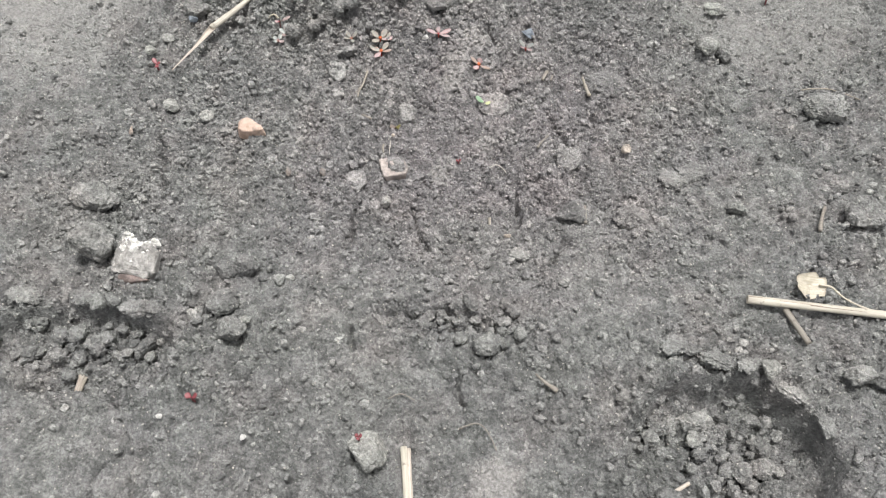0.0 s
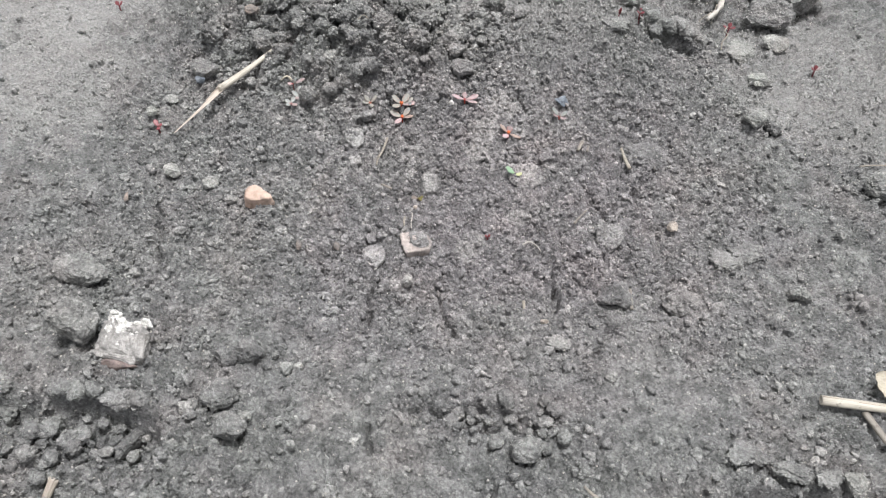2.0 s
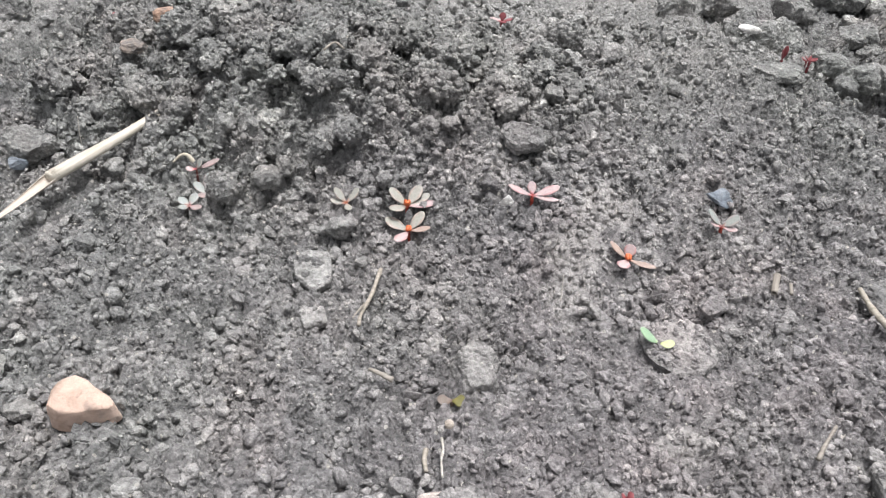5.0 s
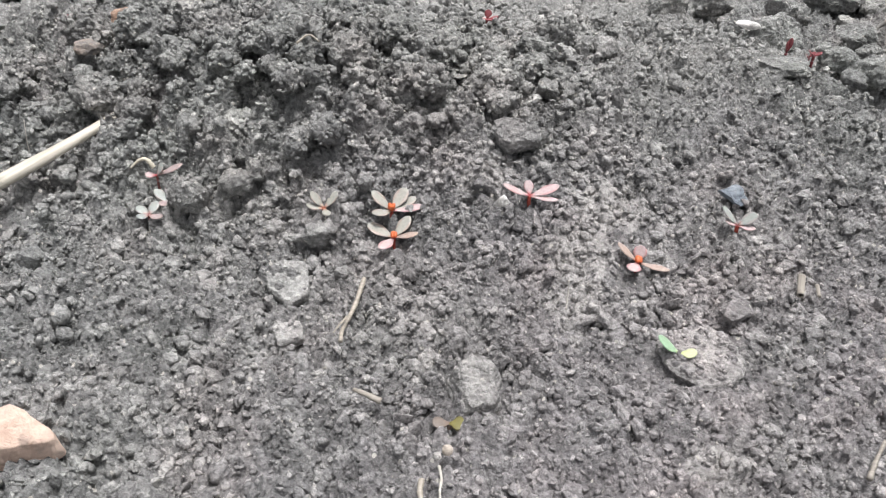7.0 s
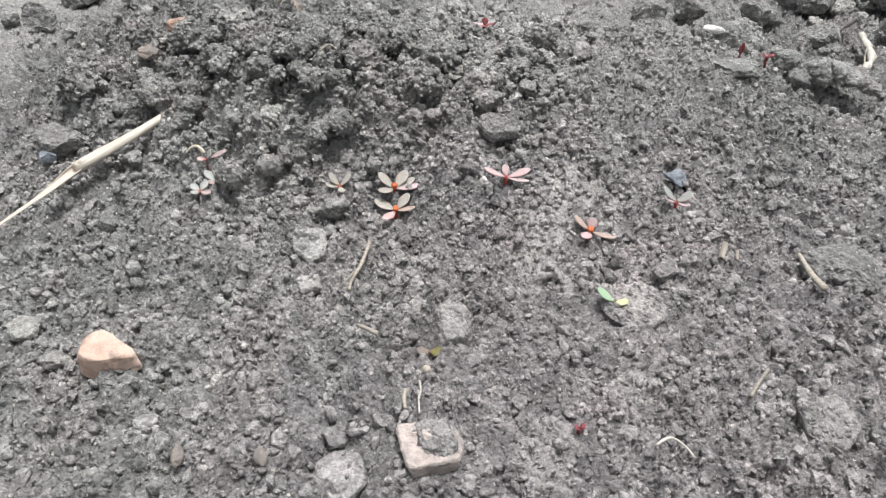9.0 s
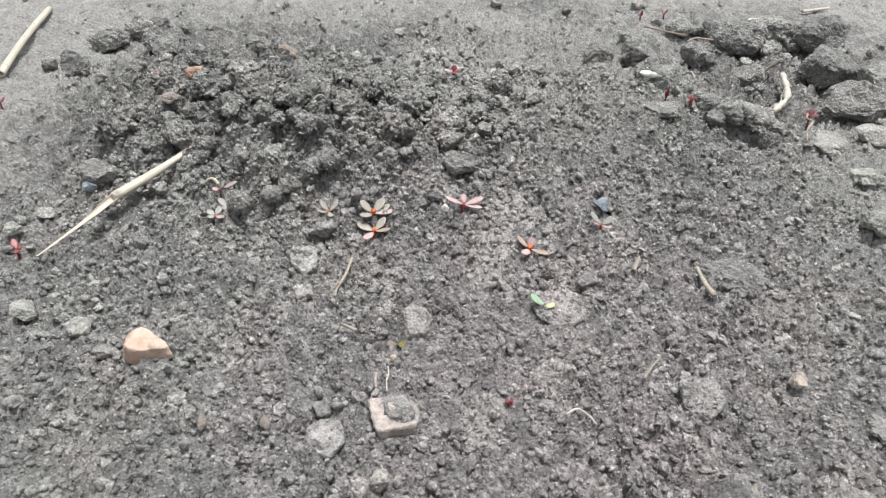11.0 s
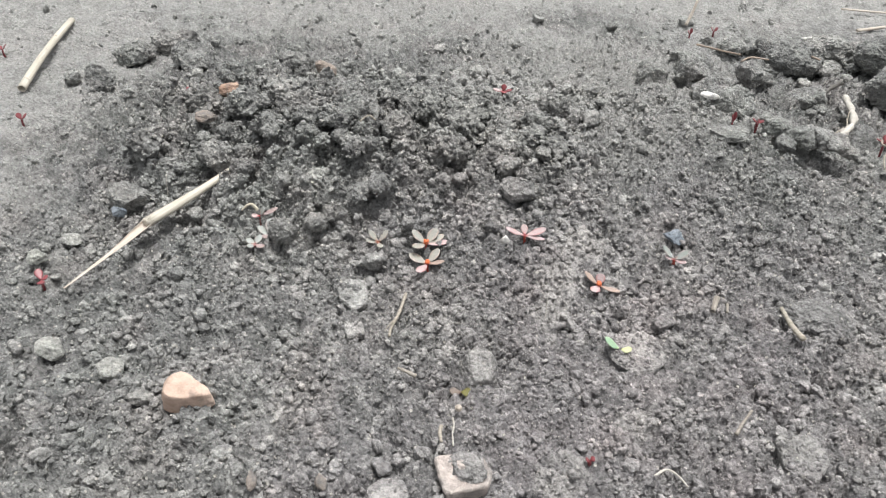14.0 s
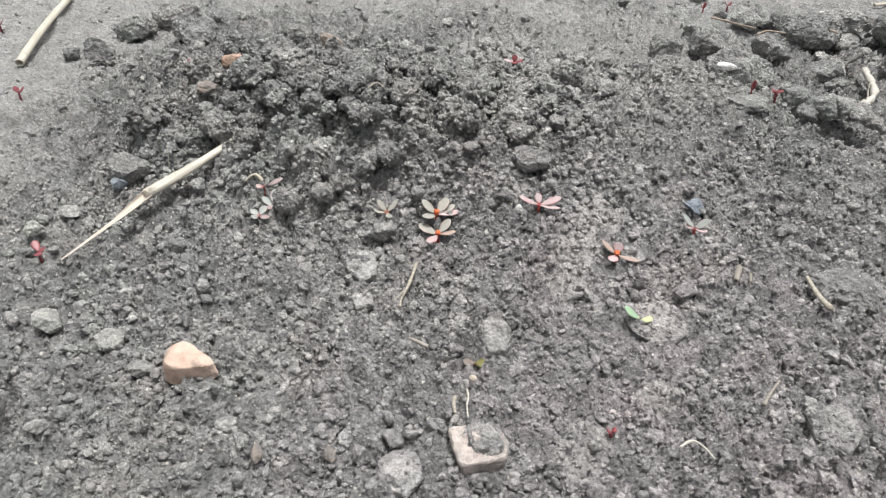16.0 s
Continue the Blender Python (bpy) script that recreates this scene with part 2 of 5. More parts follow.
def soil_material(name, vary, dark=(0.240, 0.237, 0.235), light=(0.380, 0.375, 0.370)):
    """Dry grey silty soil. vary: what tells its pieces apart, '' or 'island' or 'object'."""
    m, n, l, p = material(name)
    geo = n.new("ShaderNodeNewGeometry")
    pos = geo.outputs["Position"]
    broad = tex_noise(n, l, pos, 22, 3)
    mid = tex_noise(n, l, pos, 160, 4)
    fine = tex_noise(n, l, pos, 780, 5, 0.75)
    c = ramp(n, l, mid, (0.40, dark), (0.60, light))
    c = mixc(n, l, "MULTIPLY", 1.0, c, ramp(n, l, fine, (0.42, (0.74, 0.74, 0.74)), (0.51, (1, 1, 1)), (0.60, (1.26, 1.255, 1.25))))
    c = mixc(n, l, "MULTIPLY", 0.8, c, ramp(n, l, broad, (0.36, (0.90, 0.90, 0.91)), (0.52, (1.0, 0.995, 0.99)), (0.66, (1.07, 1.06, 1.04))))
    # reddish and olive tinges of the silt
    c = mixc(n, l, "MULTIPLY", 0.3, c, ramp(n, l, tex_noise(n, l, pos, 45, 3), (0.35, (0.97, 1.03, 0.96)), (0.5, (1, 1, 1)), (0.68, (1.12, 0.99, 1.0))))
    # a rusty tinge over the middle of the bed
    far = n.new("ShaderNodeVectorMath")
    far.operation = "DISTANCE"
    l.new(pos, far.inputs[0])
    far.inputs[1].default_value = (0.055, -0.045, 0.0)
    reach = math_node(n, l, "ADD", far.outputs["Value"], math_node(n, l, "MULTIPLY", math_node(n, l, "SUBTRACT", broad, 0.5), 0.08))
    c = mixc(n, l, "MULTIPLY", 1.0, c, ramp(n, l, math_node(n, l, "MULTIPLY", reach, 5.0), (0.2, (1.022, 0.990, 1.003)), (0.6, (0.985, 1.0, 0.985))))
    if vary in ("island", "object"):
        source = geo.outputs["Random Per Island"] if vary == "island" else n.new("ShaderNodeObjectInfo").outputs["Random"]
        c = mixc(n, l, "MULTIPLY", 1.0, c, ramp(n, l, source, (0.0, (0.78, 0.78, 0.78)), (0.6, (1.0, 1.0, 0.99)), (0.94, (1.12, 1.115, 1.10)), (1.0, (1.38, 1.37, 1.34))))
    if vary in ("", "island"):
        # pale silt left where puddles dried
        edge = math_node(n, l, "MULTIPLY", math_node(n, l, "SUBTRACT", tex_noise(n, l, pos, 180, 4, 0.7), 0.5), 0.020)
        for x, y, r in SILT:
            far = n.new("ShaderNodeVectorMath")
            far.operation = "DISTANCE"
            l.new(pos, far.inputs[0])
            far.inputs[1].default_value = (x, y, 0.0)
            fall = math_node(n, l, "SUBTRACT", 1.0, math_node(n, l, "DIVIDE", math_node(n, l, "ADD", far.outputs["Value"], edge), r))
            amount = math_node(n, l, "MINIMUM", math_node(n, l, "MAXIMUM", math_node(n, l, "MULTIPLY", fall, 2.2), 0.0), 0.75)
            c = mixc(n, l, "MIX", amount, c, mixc(n, l, "MULTIPLY", 1.0, (0.415, 0.397, 0.382), ramp(n, l, fine, (0.42, (0.78, 0.78, 0.78)), (0.58, (1.15, 1.15, 1.15)))))
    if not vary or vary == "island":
        # trodden beds of finer, beige soil; the far ones also paint in extra brightness
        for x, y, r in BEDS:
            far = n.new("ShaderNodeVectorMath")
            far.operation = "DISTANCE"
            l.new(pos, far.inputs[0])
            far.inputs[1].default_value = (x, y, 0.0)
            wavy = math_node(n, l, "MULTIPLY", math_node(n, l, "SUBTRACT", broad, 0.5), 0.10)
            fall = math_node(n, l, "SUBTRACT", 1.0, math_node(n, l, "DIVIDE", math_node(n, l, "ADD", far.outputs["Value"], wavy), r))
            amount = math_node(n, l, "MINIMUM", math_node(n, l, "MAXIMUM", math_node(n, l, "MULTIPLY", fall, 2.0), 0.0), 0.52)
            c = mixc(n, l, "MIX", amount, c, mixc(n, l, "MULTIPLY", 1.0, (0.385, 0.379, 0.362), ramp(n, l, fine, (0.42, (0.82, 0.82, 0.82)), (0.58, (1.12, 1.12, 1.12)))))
    # pale mineral specks
    cell = n.new("ShaderNodeTexVoronoi")
    cell.inputs["Scale"].default_value = 420
    l.new(pos, cell.inputs["Vector"])
    speck = math_node(n, l, "LESS_THAN", cell.outputs["Distance"], 0.17)
    rare = math_node(n, l, "GREATER_THAN", tex_noise(n, l, pos, 300, 1), 0.54)
    c = mixc(n, l, "MIX", math_node(n, l, "MULTIPLY", speck, rare), c, (0.46, 0.44, 0.40))
    l.new(c, p.inputs["Base Color"])
    p.inputs["Roughness"].default_value = 0.95
    p.inputs["Specular IOR Level"].default_value = 0.25
    h = math_node(n, l, "ADD", fine, math_node(n, l, "MULTIPLY", tex_noise(n, l, pos, 2000, 3, 0.7), 0.6))
    # sub-millimetre granules
    bent = n.new("ShaderNodeVectorMath")
    bent.operation = "MULTIPLY_ADD"
    wob = n.new("ShaderNodeTexNoise")
    wob.inputs["Scale"].default_value = 900
    l.new(pos, wob.inputs["Vector"])
    l.new(wob.outputs["Color"], bent.inputs[0])
    bent.inputs[1].default_value = (0.0008, 0.0008, 0.0008)
    l.new(pos, bent.inputs[2])
    granule = n.new("ShaderNodeTexVoronoi")
    granule.inputs["Scale"].default_value = 850
    l.new(bent.outputs[0], granule.inputs["Vector"])
    h = math_node(n, l, "SUBTRACT", h, math_node(n, l, "MULTIPLY", granule.outputs["Distance"], 0.9))
    bump(n, l, p, h, 1.0, 0.0010)
    return m


def stone_material(name, a, b, scale=350, soiled=0.35, rough=0.85, soil=(0.15, 0.145, 0.14)):
    """A stone, grain from a to b, partly dusted with soil."""
    m, n, l, p = material(name)
    pos = n.new("ShaderNodeNewGeometry").outputs["Position"]
    c = ramp(n, l, tex_noise(n, l, pos, scale, 5, 0.65), (0.41, a), (0.59, b))
    dust = ramp(n, l, tex_noise(n, l, pos, scale * 0.6, 4, 0.7), (0.62 - 0.3 * soiled, (0, 0, 0)), (0.75 - 0.25 * soiled, (1, 1, 1)))
    c = mixc(n, l, "MIX", math_node(n, l, "MULTIPLY", dust, 0.85), c, soil)
    l.new(c, p.inputs["Base Color"])
    p.inputs["Roughness"].default_value = rough
    bump(n, l, p, tex_noise(n, l, pos, 900, 5, 0.75), 0.8, 0.0014)
    return m


def leaf_material(name, base, blade, rim, rough=0.42):
    """A fleshy little leaf, red at the foot (x = 0), its blade colour from about 1.5 mm on."""
    m, n, l, p = material(name)
    obj = n.new("ShaderNodeTexCoord").outputs["Object"]
    sep = n.new("ShaderNodeSeparateXYZ")
    l.new(obj, sep.inputs[0])
    along = math_node(n, l, "MULTIPLY", sep.outputs["X"], 200.0)
    wob = math_node(n, l, "ADD", along, math_node(n, l, "MULTIPLY", tex_noise(n, l, obj, 900, 3), 0.5))
    c = ramp(n, l, wob, (0.22, base), (0.52, blade), (1.0, blade))
    side = math_node(n, l, "MULTIPLY", math_node(n, l, "ABSOLUTE", sep.outputs["Y"], 0.0), 1000.0)
    c = mixc(n, l, "MIX", ramp(n, l, side, (0.80, (0, 0, 0)), (1.0, (0.35, 0.35, 0.35))), c, rim)
    spots = ramp(n, l, tex_noise(n, l, obj, 1600, 4, 0.7), (0.3, (0.82, 0.82, 0.82)), (0.7, (1.12, 1.10, 1.10)))
    c = mixc(n, l, "MULTIPLY", 1.0, c, spots)
    l.new(c, p.inputs["Base Color"])
    p.inputs["Roughness"].default_value = rough
    p.inputs["Subsurface Weight"].default_value = 0.12
    p.inputs["Subsurface Radius"].default_value = (0.001, 0.0006, 0.0004)
    bump(n, l, p, tex_noise(n, l, obj, 2500, 3), 0.25, 0.0002)
    return m


def straw_material(name, a, b, c0=(0.10, 0.08, 0.06)):
    """Dry straw: fibres run along x of the object, a few dark spots."""
    m, n, l, p = material(name)
    obj = n.new("ShaderNodeTexCoord").outputs["Object"]
    stretch = n.new("ShaderNodeMapping")
    stretch.inputs["Scale"].default_value = (0.04, 1, 1)
    l.new(obj, stretch.inputs["Vector"])
    c = ramp(n, l, tex_noise(n, l, stretch.outputs[0], 1600, 4, 0.6), (0.32, a), (0.68, b))
    spots = ramp(n, l, tex_noise(n, l, obj, 260, 4, 0.7), (0.62, (0, 0, 0)), (0.74, (0.75, 0.75, 0.75)))
    c = mixc(n, l, "MIX", spots, c, c0)
    l.new(c, p.inputs["Base Color"])
    p.inputs["Roughness"].default_value = 0.5
    bump(n, l, p, tex_noise(n, l, stretch.outputs[0], 2600, 3), 0.4, 0.0002)
    return m


# ground sheet toned darker than its crumbs: shade of the gaps put into colour
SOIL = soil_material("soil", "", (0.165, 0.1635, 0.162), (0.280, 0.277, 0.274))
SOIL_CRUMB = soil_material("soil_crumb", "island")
SOIL_CLOD = soil_material("soil_clod", "object", (0.215, 0.213, 0.210), (0.335, 0.331, 0.325))
# the same soil a little darker, mostly for the heap's clods and crumbs
DARKER_CLOD = soil_material("darker_soil_clod", "object", (0.205, 0.203, 0.201), (0.320, 0.317, 0.312))
DARKER_CRUMB = soil_material("darker_soil_crumb", "island", (0.225, 0.223, 0.221), (0.345, 0.342, 0.337))
PALE_CLOD = soil_material("pale_silt", "none", (0.27, 0.267, 0.255), (0.385, 0.38, 0.362))
PINK = stone_material("pink_stone", (0.48, 0.34, 0.265), (0.66, 0.50, 0.41), 130, 0.30)
ORANGE = stone_material("orange_stone", (0.32, 0.20, 0.135), (0.48, 0.33, 0.25), 180, 0.45)
YELLOW = stone_material("cream_stone", (0.43, 0.37, 0.31), (0.60, 0.53, 0.46), 240, 0.25)
WHITE = stone_material("white_mineral", (0.62, 0.60, 0.57), (0.86, 0.84, 0.81), 400, 0.0)
GREY = soil_material("grey_stone", "none", (0.27, 0.269, 0.26), (0.37, 0.367, 0.352))
LIGHT = soil_material("light_stone", "none", (0.33, 0.327, 0.31), (0.45, 0.445, 0.42))
SLATE = stone_material("slate", (0.15, 0.175, 0.205), (0.25, 0.28, 0.31), 300, 0.15, 0.6)
BROWNSTONE = stone_material("brown_chip", (0.27, 0.22, 0.185), (0.38, 0.32, 0.275), 300, 0.50)
BRICK = stone_material("brick_edge", (0.20, 0.155, 0.14), (0.32, 0.255, 0.23), 300, 0.35)
SALT = stone_material("white_crust", (0.55, 0.54, 0.50), (0.88, 0.86, 0.82), 700, 0.15)
PLATE = soil_material("pale_plate", "none", (0.30, 0.298, 0.288), (0.40, 0.397, 0.385))
FLUSH = soil_material("flush_stone", "none", (0.245, 0.243, 0.234), (0.335, 0.332, 0.32))
MOTTLED = stone_material("mottled_stone", (0.40, 0.345, 0.315), (0.57, 0.50, 0.46), 330, 0.62, 0.85, (0.27, 0.25, 0.235))
CRUSTED = stone_material("crusted_stone", (0.33, 0.315, 0.295), (0.52, 0.50, 0.475), 420, 0.60, 0.85, (0.24, 0.235, 0.22))
SAGE, ROSE = (0.30, 0.295, 0.26), (0.42, 0.33, 0.325)
LEAF_SAGE = leaf_material("sage_leaf", (0.40, 0.12, 0.06), SAGE, (0.40, 0.26, 0.23))
LEAF_ROSE = leaf_material("rose_leaf", (0.42, 0.05, 0.06), ROSE, (0.42, 0.12, 0.13))
LEAF_RUST = leaf_material("rust_leaf", (0.45, 0.09, 0.05), (0.34, 0.265, 0.225), (0.30, 0.16, 0.13))
LEAF_COOL = leaf_material("cool_leaf", (0.28, 0.10, 0.09), (0.265, 0.285, 0.265), (0.33, 0.23, 0.23))
LEAF_DUSK = leaf_material("dusky_leaf", (0.28, 0.11, 0.10), (0.32, 0.255, 0.245), (0.30, 0.19, 0.18))
LEAF_RED = leaf_material("red_leaf", (0.15, 0.030, 0.034), (0.20, 0.050, 0.056), (0.18, 0.05, 0.055))
LEAF_GREEN = leaf_material("green_leaf", (0.34, 0.40, 0.16), (0.27, 0.40, 0.26), (0.30, 0.42, 0.28))
LEAF_LIME = leaf_material("lime_leaf", (0.38, 0.43, 0.16), (0.47, 0.50, 0.29), (0.48, 0.51, 0.32))
LEAF_OLIVE = leaf_material("olive_leaf", (0.16, 0.14, 0.04), (0.135, 0.125, 0.04), (0.13, 0.12, 0.05))
LEAF_BROWN = leaf_material("brown_leaf", (0.18, 0.13, 0.10), (0.165, 0.135, 0.115), (0.15, 0.12, 0.10))
STEM_RED = leaf_material("red_stem", (0.33, 0.05, 0.03), (0.33, 0.05, 0.03), (0.33, 0.05, 0.03))
STRAW = straw_material("straw", (0.36, 0.33, 0.265), (0.54, 0.50, 0.43))
STRAW_PALE = straw_material("straw_inside", (0.36, 0.31, 0.255), (0.52, 0.465, 0.405), (0.28, 0.20, 0.13))
TWIG = straw_material("twig", (0.17, 0.15, 0.125), (0.28, 0.255, 0.22))
ROOT = straw_material("root", (0.22, 0.195, 0.155), (0.36, 0.325, 0.275), (0.24, 0.18, 0.12))
ROOT_WHITE = straw_material("white_root", (0.36, 0.335, 0.29), (0.52, 0.495, 0.45), (0.30, 0.26, 0.20))
RUSSET = straw_material("russet_root", (0.19, 0.145, 0.11), (0.30, 0.24, 0.19))
BARK = straw_material("bark", (0.09, 0.085, 0.075), (0.19, 0.175, 0.16))
BUD = leaf_material("orange_bud", (0.40, 0.055, 0.03), (0.52, 0.12, 0.035), (0.45, 0.08, 0.04))
STEM_DULL = leaf_material("dull_red_stem", (0.20, 0.075, 0.065), (0.20, 0.075, 0.065), (0.20, 0.075, 0.065))
DRY_LEAF = straw_material("dry_leaf", (0.36, 0.32, 0.24), (0.52, 0.48, 0.40), (0.22, 0.16, 0.09))


# ---- builders ----
COATING, DRY_COATING = [], []  # places on clods where smaller crumbs stick
CLEAR = []  # where no loose crumbs lie: x, y, radius


def mesh_from(name, verts, faces, mat, smooth=True):
    me = bpy.data.meshes.new(name)
    me.from_pydata([tuple(v) for v in verts], [], [tuple(int(i) for i in f) for f in faces])
    me.materials.append(mat)
    if smooth:
        me.polygons.foreach_set("use_smooth", [True] * len(me.polygons))
    me.update()
    return me


def part(name, me, parent, m=None, label=""):
    ob = new(name, me)
    ob.parent = parent
    if m is not None:
        ob.matrix_basis = m
    return tagged(ob, label) if label else ob


def anchor(name, place, rz=0):
    ob = new(name)
    ob.empty_display_size = 0.004
    ob.matrix_basis = pose(*place, 0, 0, rz)
    return ob


def ball(level):
    bm = bmesh.new()
    bmesh.ops.create_icosphere(bm, subdivisions=level, radius=1.0)
    v = np.array([x.co[:] for x in bm.verts])
    f = np.array([[x.index for x in g.verts] for g in bm.faces])
    bm.free()
    return v, f


BALLS = {k: ball(k) for k in (1, 2, 3, 4, 5)}


def lump(seed, level=3, cuts=7, rough=0.16, knobs=0.0, boxy=1.0):
    """Unit-sized broken stone or clod: planes cut off a ball, then a rough skin."""
    v, f = BALLS[level]
    v = np.sign(v) * np.abs(v) ** boxy
    g = random.Random(seed)
    for _ in range(cuts):
        d = Vector((g.gauss(0, 1), g.gauss(0, 1), g.gauss(0, 1))).normalized()
        d, far = np.array(d), g.uniform(0.45, 0.85)
        over = np.maximum(v @ d - far, 0)
        v -= over[:, None] * d * 0.96
    off = Vector((g.uniform(-50, 50), g.uniform(-50, 50), g.uniform(-50, 50)))
    for i in range(len(v)):
        p = Vector(v[i])
        k = rough * (noise.noise(p * 1.6 + off) + 0.7 * noise.noise(p * 4.1 + off) + 0.6 * noise.noise(p * 9 + off))
        if knobs:
            k += knobs * (0.42 - noise.voronoi(p * 2.8 + off)[0][0]) + 0.5 * knobs * (0.4 - noise.voronoi(p * 6 + off)[0][0])
        v[i] *= 1 + k
    return v, f


def aggregate(seed, level=4):
    """A clod: a broken core whose skin is all stuck-on crumbs."""
    v, f = lump(seed, level, 3, 0.14)
    g = random.Random(seed + 1)
    off = Vector((g.uniform(-50, 50), g.uniform(-50, 50), g.uniform(-50, 50)))
    for i in range(len(v)):
        p = Vector(v[i])
        a, b = noise.voronoi(p * 2.3 + off)[0], noise.voronoi(p * 5.8 - off)[0]
        k = 0.44 * (math.sqrt(max(0, 0.55 - a[0] ** 2)) - 0.45) - 0.10 * math.exp(-(((a[1] - a[0]) / 0.10) ** 2))
        k += 0.19 * (math.sqrt(max(0, 0.5 - b[0] ** 2)) - 0.4) - 0.05 * math.exp(-(((b[1] - b[0]) / 0.12) ** 2))
        v[i] *= 1 + k
    return v, f


def roughen(v, amount, size, seed):
    """Push the points about by lumps of the given size, alike in all directions."""
    off = Vector((seed * 1.7, seed * 0.6, 3.1))
    w = v.copy()
    for i in range(len(v)):
        p = Vector(v[i]) / size + off
        for scale, share in ((1, 1.0), (2.3, 0.5), (5, 0.25)):
            w[i] += amount * share * np.array(noise.noise_vector(p * scale))
    return w


def rock(name, label, category, x, y, sx, sy, sz, mat, seed, rz=0, tilt=0, sink=0.35, cuts=7, rough=0.14, knobs=0.0, level=3, group="", lift=0.0, boxy=1.0, bare=0.85):
    """One stone or clod of half-sizes sx, sy, sz lying in the soil."""
    v, f = lump(seed, level, cuts, rough, knobs, boxy)
    CLEAR.append((x, y, (bare + 0.35 if max(sx, sy) < 0.0045 else bare) * min(sx, sy)))
    lift += 0.0009 if max(sx, sy) < 0.0045 else 0.0004
    if sink >= 0.3 and level > 2:
        # worn flat on top
        v = v.copy()
        v[:, 2] = np.minimum(v[:, 2], 0.50 + 0.12 * v[:, 0] - 0.08 * v[:, 1]) + 0.15 * np.maximum(v[:, 2] - 0.50, 0)
    me = mesh_from(name, roughen(v * (sx, sy, sz), 0.07 * min(sx, sy, sz), 0.5 * min(sx, sy), seed), f, mat, False)
    ob = new(name, me)
    ob.matrix_basis = pose(x, y, gz(x, y) + sz * (1 - 2 * sink) + lift, tilt, 0, rz)
    return tagged(ob, label, category, group)


def slab(label, x, y, corners, thick, proud, mat, seed, rough=0.5, category="stone", lean=(0, 0), crumbed=0):
    """A flat stone: corners in millimetres round (x, y), thick and proud in millimetres, top leaning by (dx, dy)."""
    g = random.Random(seed)
    off = Vector((seed * 1.3, seed * 0.7, 2.0))
    k = len(corners)
    rim = []
    for i in range(48):
        u = i / 48 * k
        a, b = corners[int(u) % k], corners[(int(u) + 1) % k]
        f = u - int(u)
        rim.append((a[0] + (b[0] - a[0]) * f, a[1] + (b[1] - a[1]) * f))
    for _ in range(2):  # worn corners
        rim = [tuple((rim[i - 1][c] + 2 * rim[i][c] + rim[(i + 1) % 48][c]) / 4 for c in (0, 1)) for i in range(48)]
    profile = [(q / 7, 0.0) for q in range(1, 7)] + [(0.965, -0.12), (1.0, -0.45), (1.02, -0.9), (0.97, -1.6), (0.9, -thick)]
    verts = [(0, 0, 0.15 * rough * noise.noise(off))]
    for scale, drop in profile:
        for px_, py_ in rim:
            w = Vector((px_ * scale, py_ * scale, drop)) / 3
            jag = 0.22 * rough * noise.noise(w * 2.2 + off) + 0.12 * rough * noise.noise(w * 6 + off)
            z = drop + 0.55 * rough * noise.noise(w * 1.1 - off) + 0.30 * rough * noise.noise(w * 3.1 - off) + 0.14 * rough * noise.noise(w * 8 - off)
            edge = 1 + jag * (0.35 if scale > 0.9 else 0.1)
            verts.append((px_ * scale * edge, py_ * scale * edge, z + lean[0] * px_ + lean[1] * py_))
    faces = [(0, 1 + i, 1 + (i + 1) % 48) for i in range(48)]
    for r in range(len(profile) - 1):
        for i in range(48):
            j = (i + 1) % 48
            faces.append((1 + r * 48 + i, 1 + (r + 1) * 48 + i, 1 + (r + 1) * 48 + j, 1 + r * 48 + j))
    ob = new("stone", mesh_from("stone", np.array(verts) / 1000, faces, mat, False))
    base = gz(x, y) + proud / 1000
    ob.matrix_basis = pose(x, y, base)
    size = min(math.hypot(*c) for c in corners) / 1000
    CLEAR.append((x, y, 0.75 * size))
    CLEAR.extend((x + 0.66 * c[0] / 1000, y + 0.66 * c[1] / 1000, 0.40 * size) for c in corners)
    stuck_on = []
    for _ in range(crumbed):
        c = verts[1 + 48 * int(6 * math.sqrt(g.random())) + g.randrange(48)]
        stuck_on.append((x + c[0] / 1000, y + c[1] / 1000, base + c[2] / 1000))
    if stuck_on:
        DRY_COATING.append(np.array(stuck_on))
    return tagged(ob, label, category)


def cut_stone(planes, size, seed, rough=0.05, level=5, soft=22):
    """A stone bounded by planes (normal, distance from the middle), its edges worn."""
    v, f = BALLS[level]
    v = v * 1.25
    for _ in range(2):
        for normal, far in planes:
            d = np.array(Vector(normal).normalized())
            over = v @ d - far
            v = v - (np.log1p(np.exp(np.clip(over * soft, -30, 30))) / soft)[:, None] * d
    v = v * size
    return roughen(v, rough * min(size), 0.6 * min(size), seed), f


def loft(centres, frames, radii, closed=True, n=8):
    """Rings of n points on ellipses (a, b) round centres with axes frames, capped."""
    verts, faces = [], []
    for c, (u, w), (a, b) in zip(centres, frames, radii):
        for k in range(n):
            t = 2 * math.pi * k / n
            verts.append(Vector(c) + Vector(u) * a * math.cos(t) + Vector(w) * b * math.sin(t))
    m = len(centres)
    for i in range(m - 1):
        for k in range(n):
            faces.append((i * n + k, i * n + (k + 1) % n, (i + 1) * n + (k + 1) % n, (i + 1) * n + k))
    if closed:
        faces.append(tuple(range(n))[::-1])
        faces.append(tuple(range((m - 1) * n, m * n)))
    return verts, faces


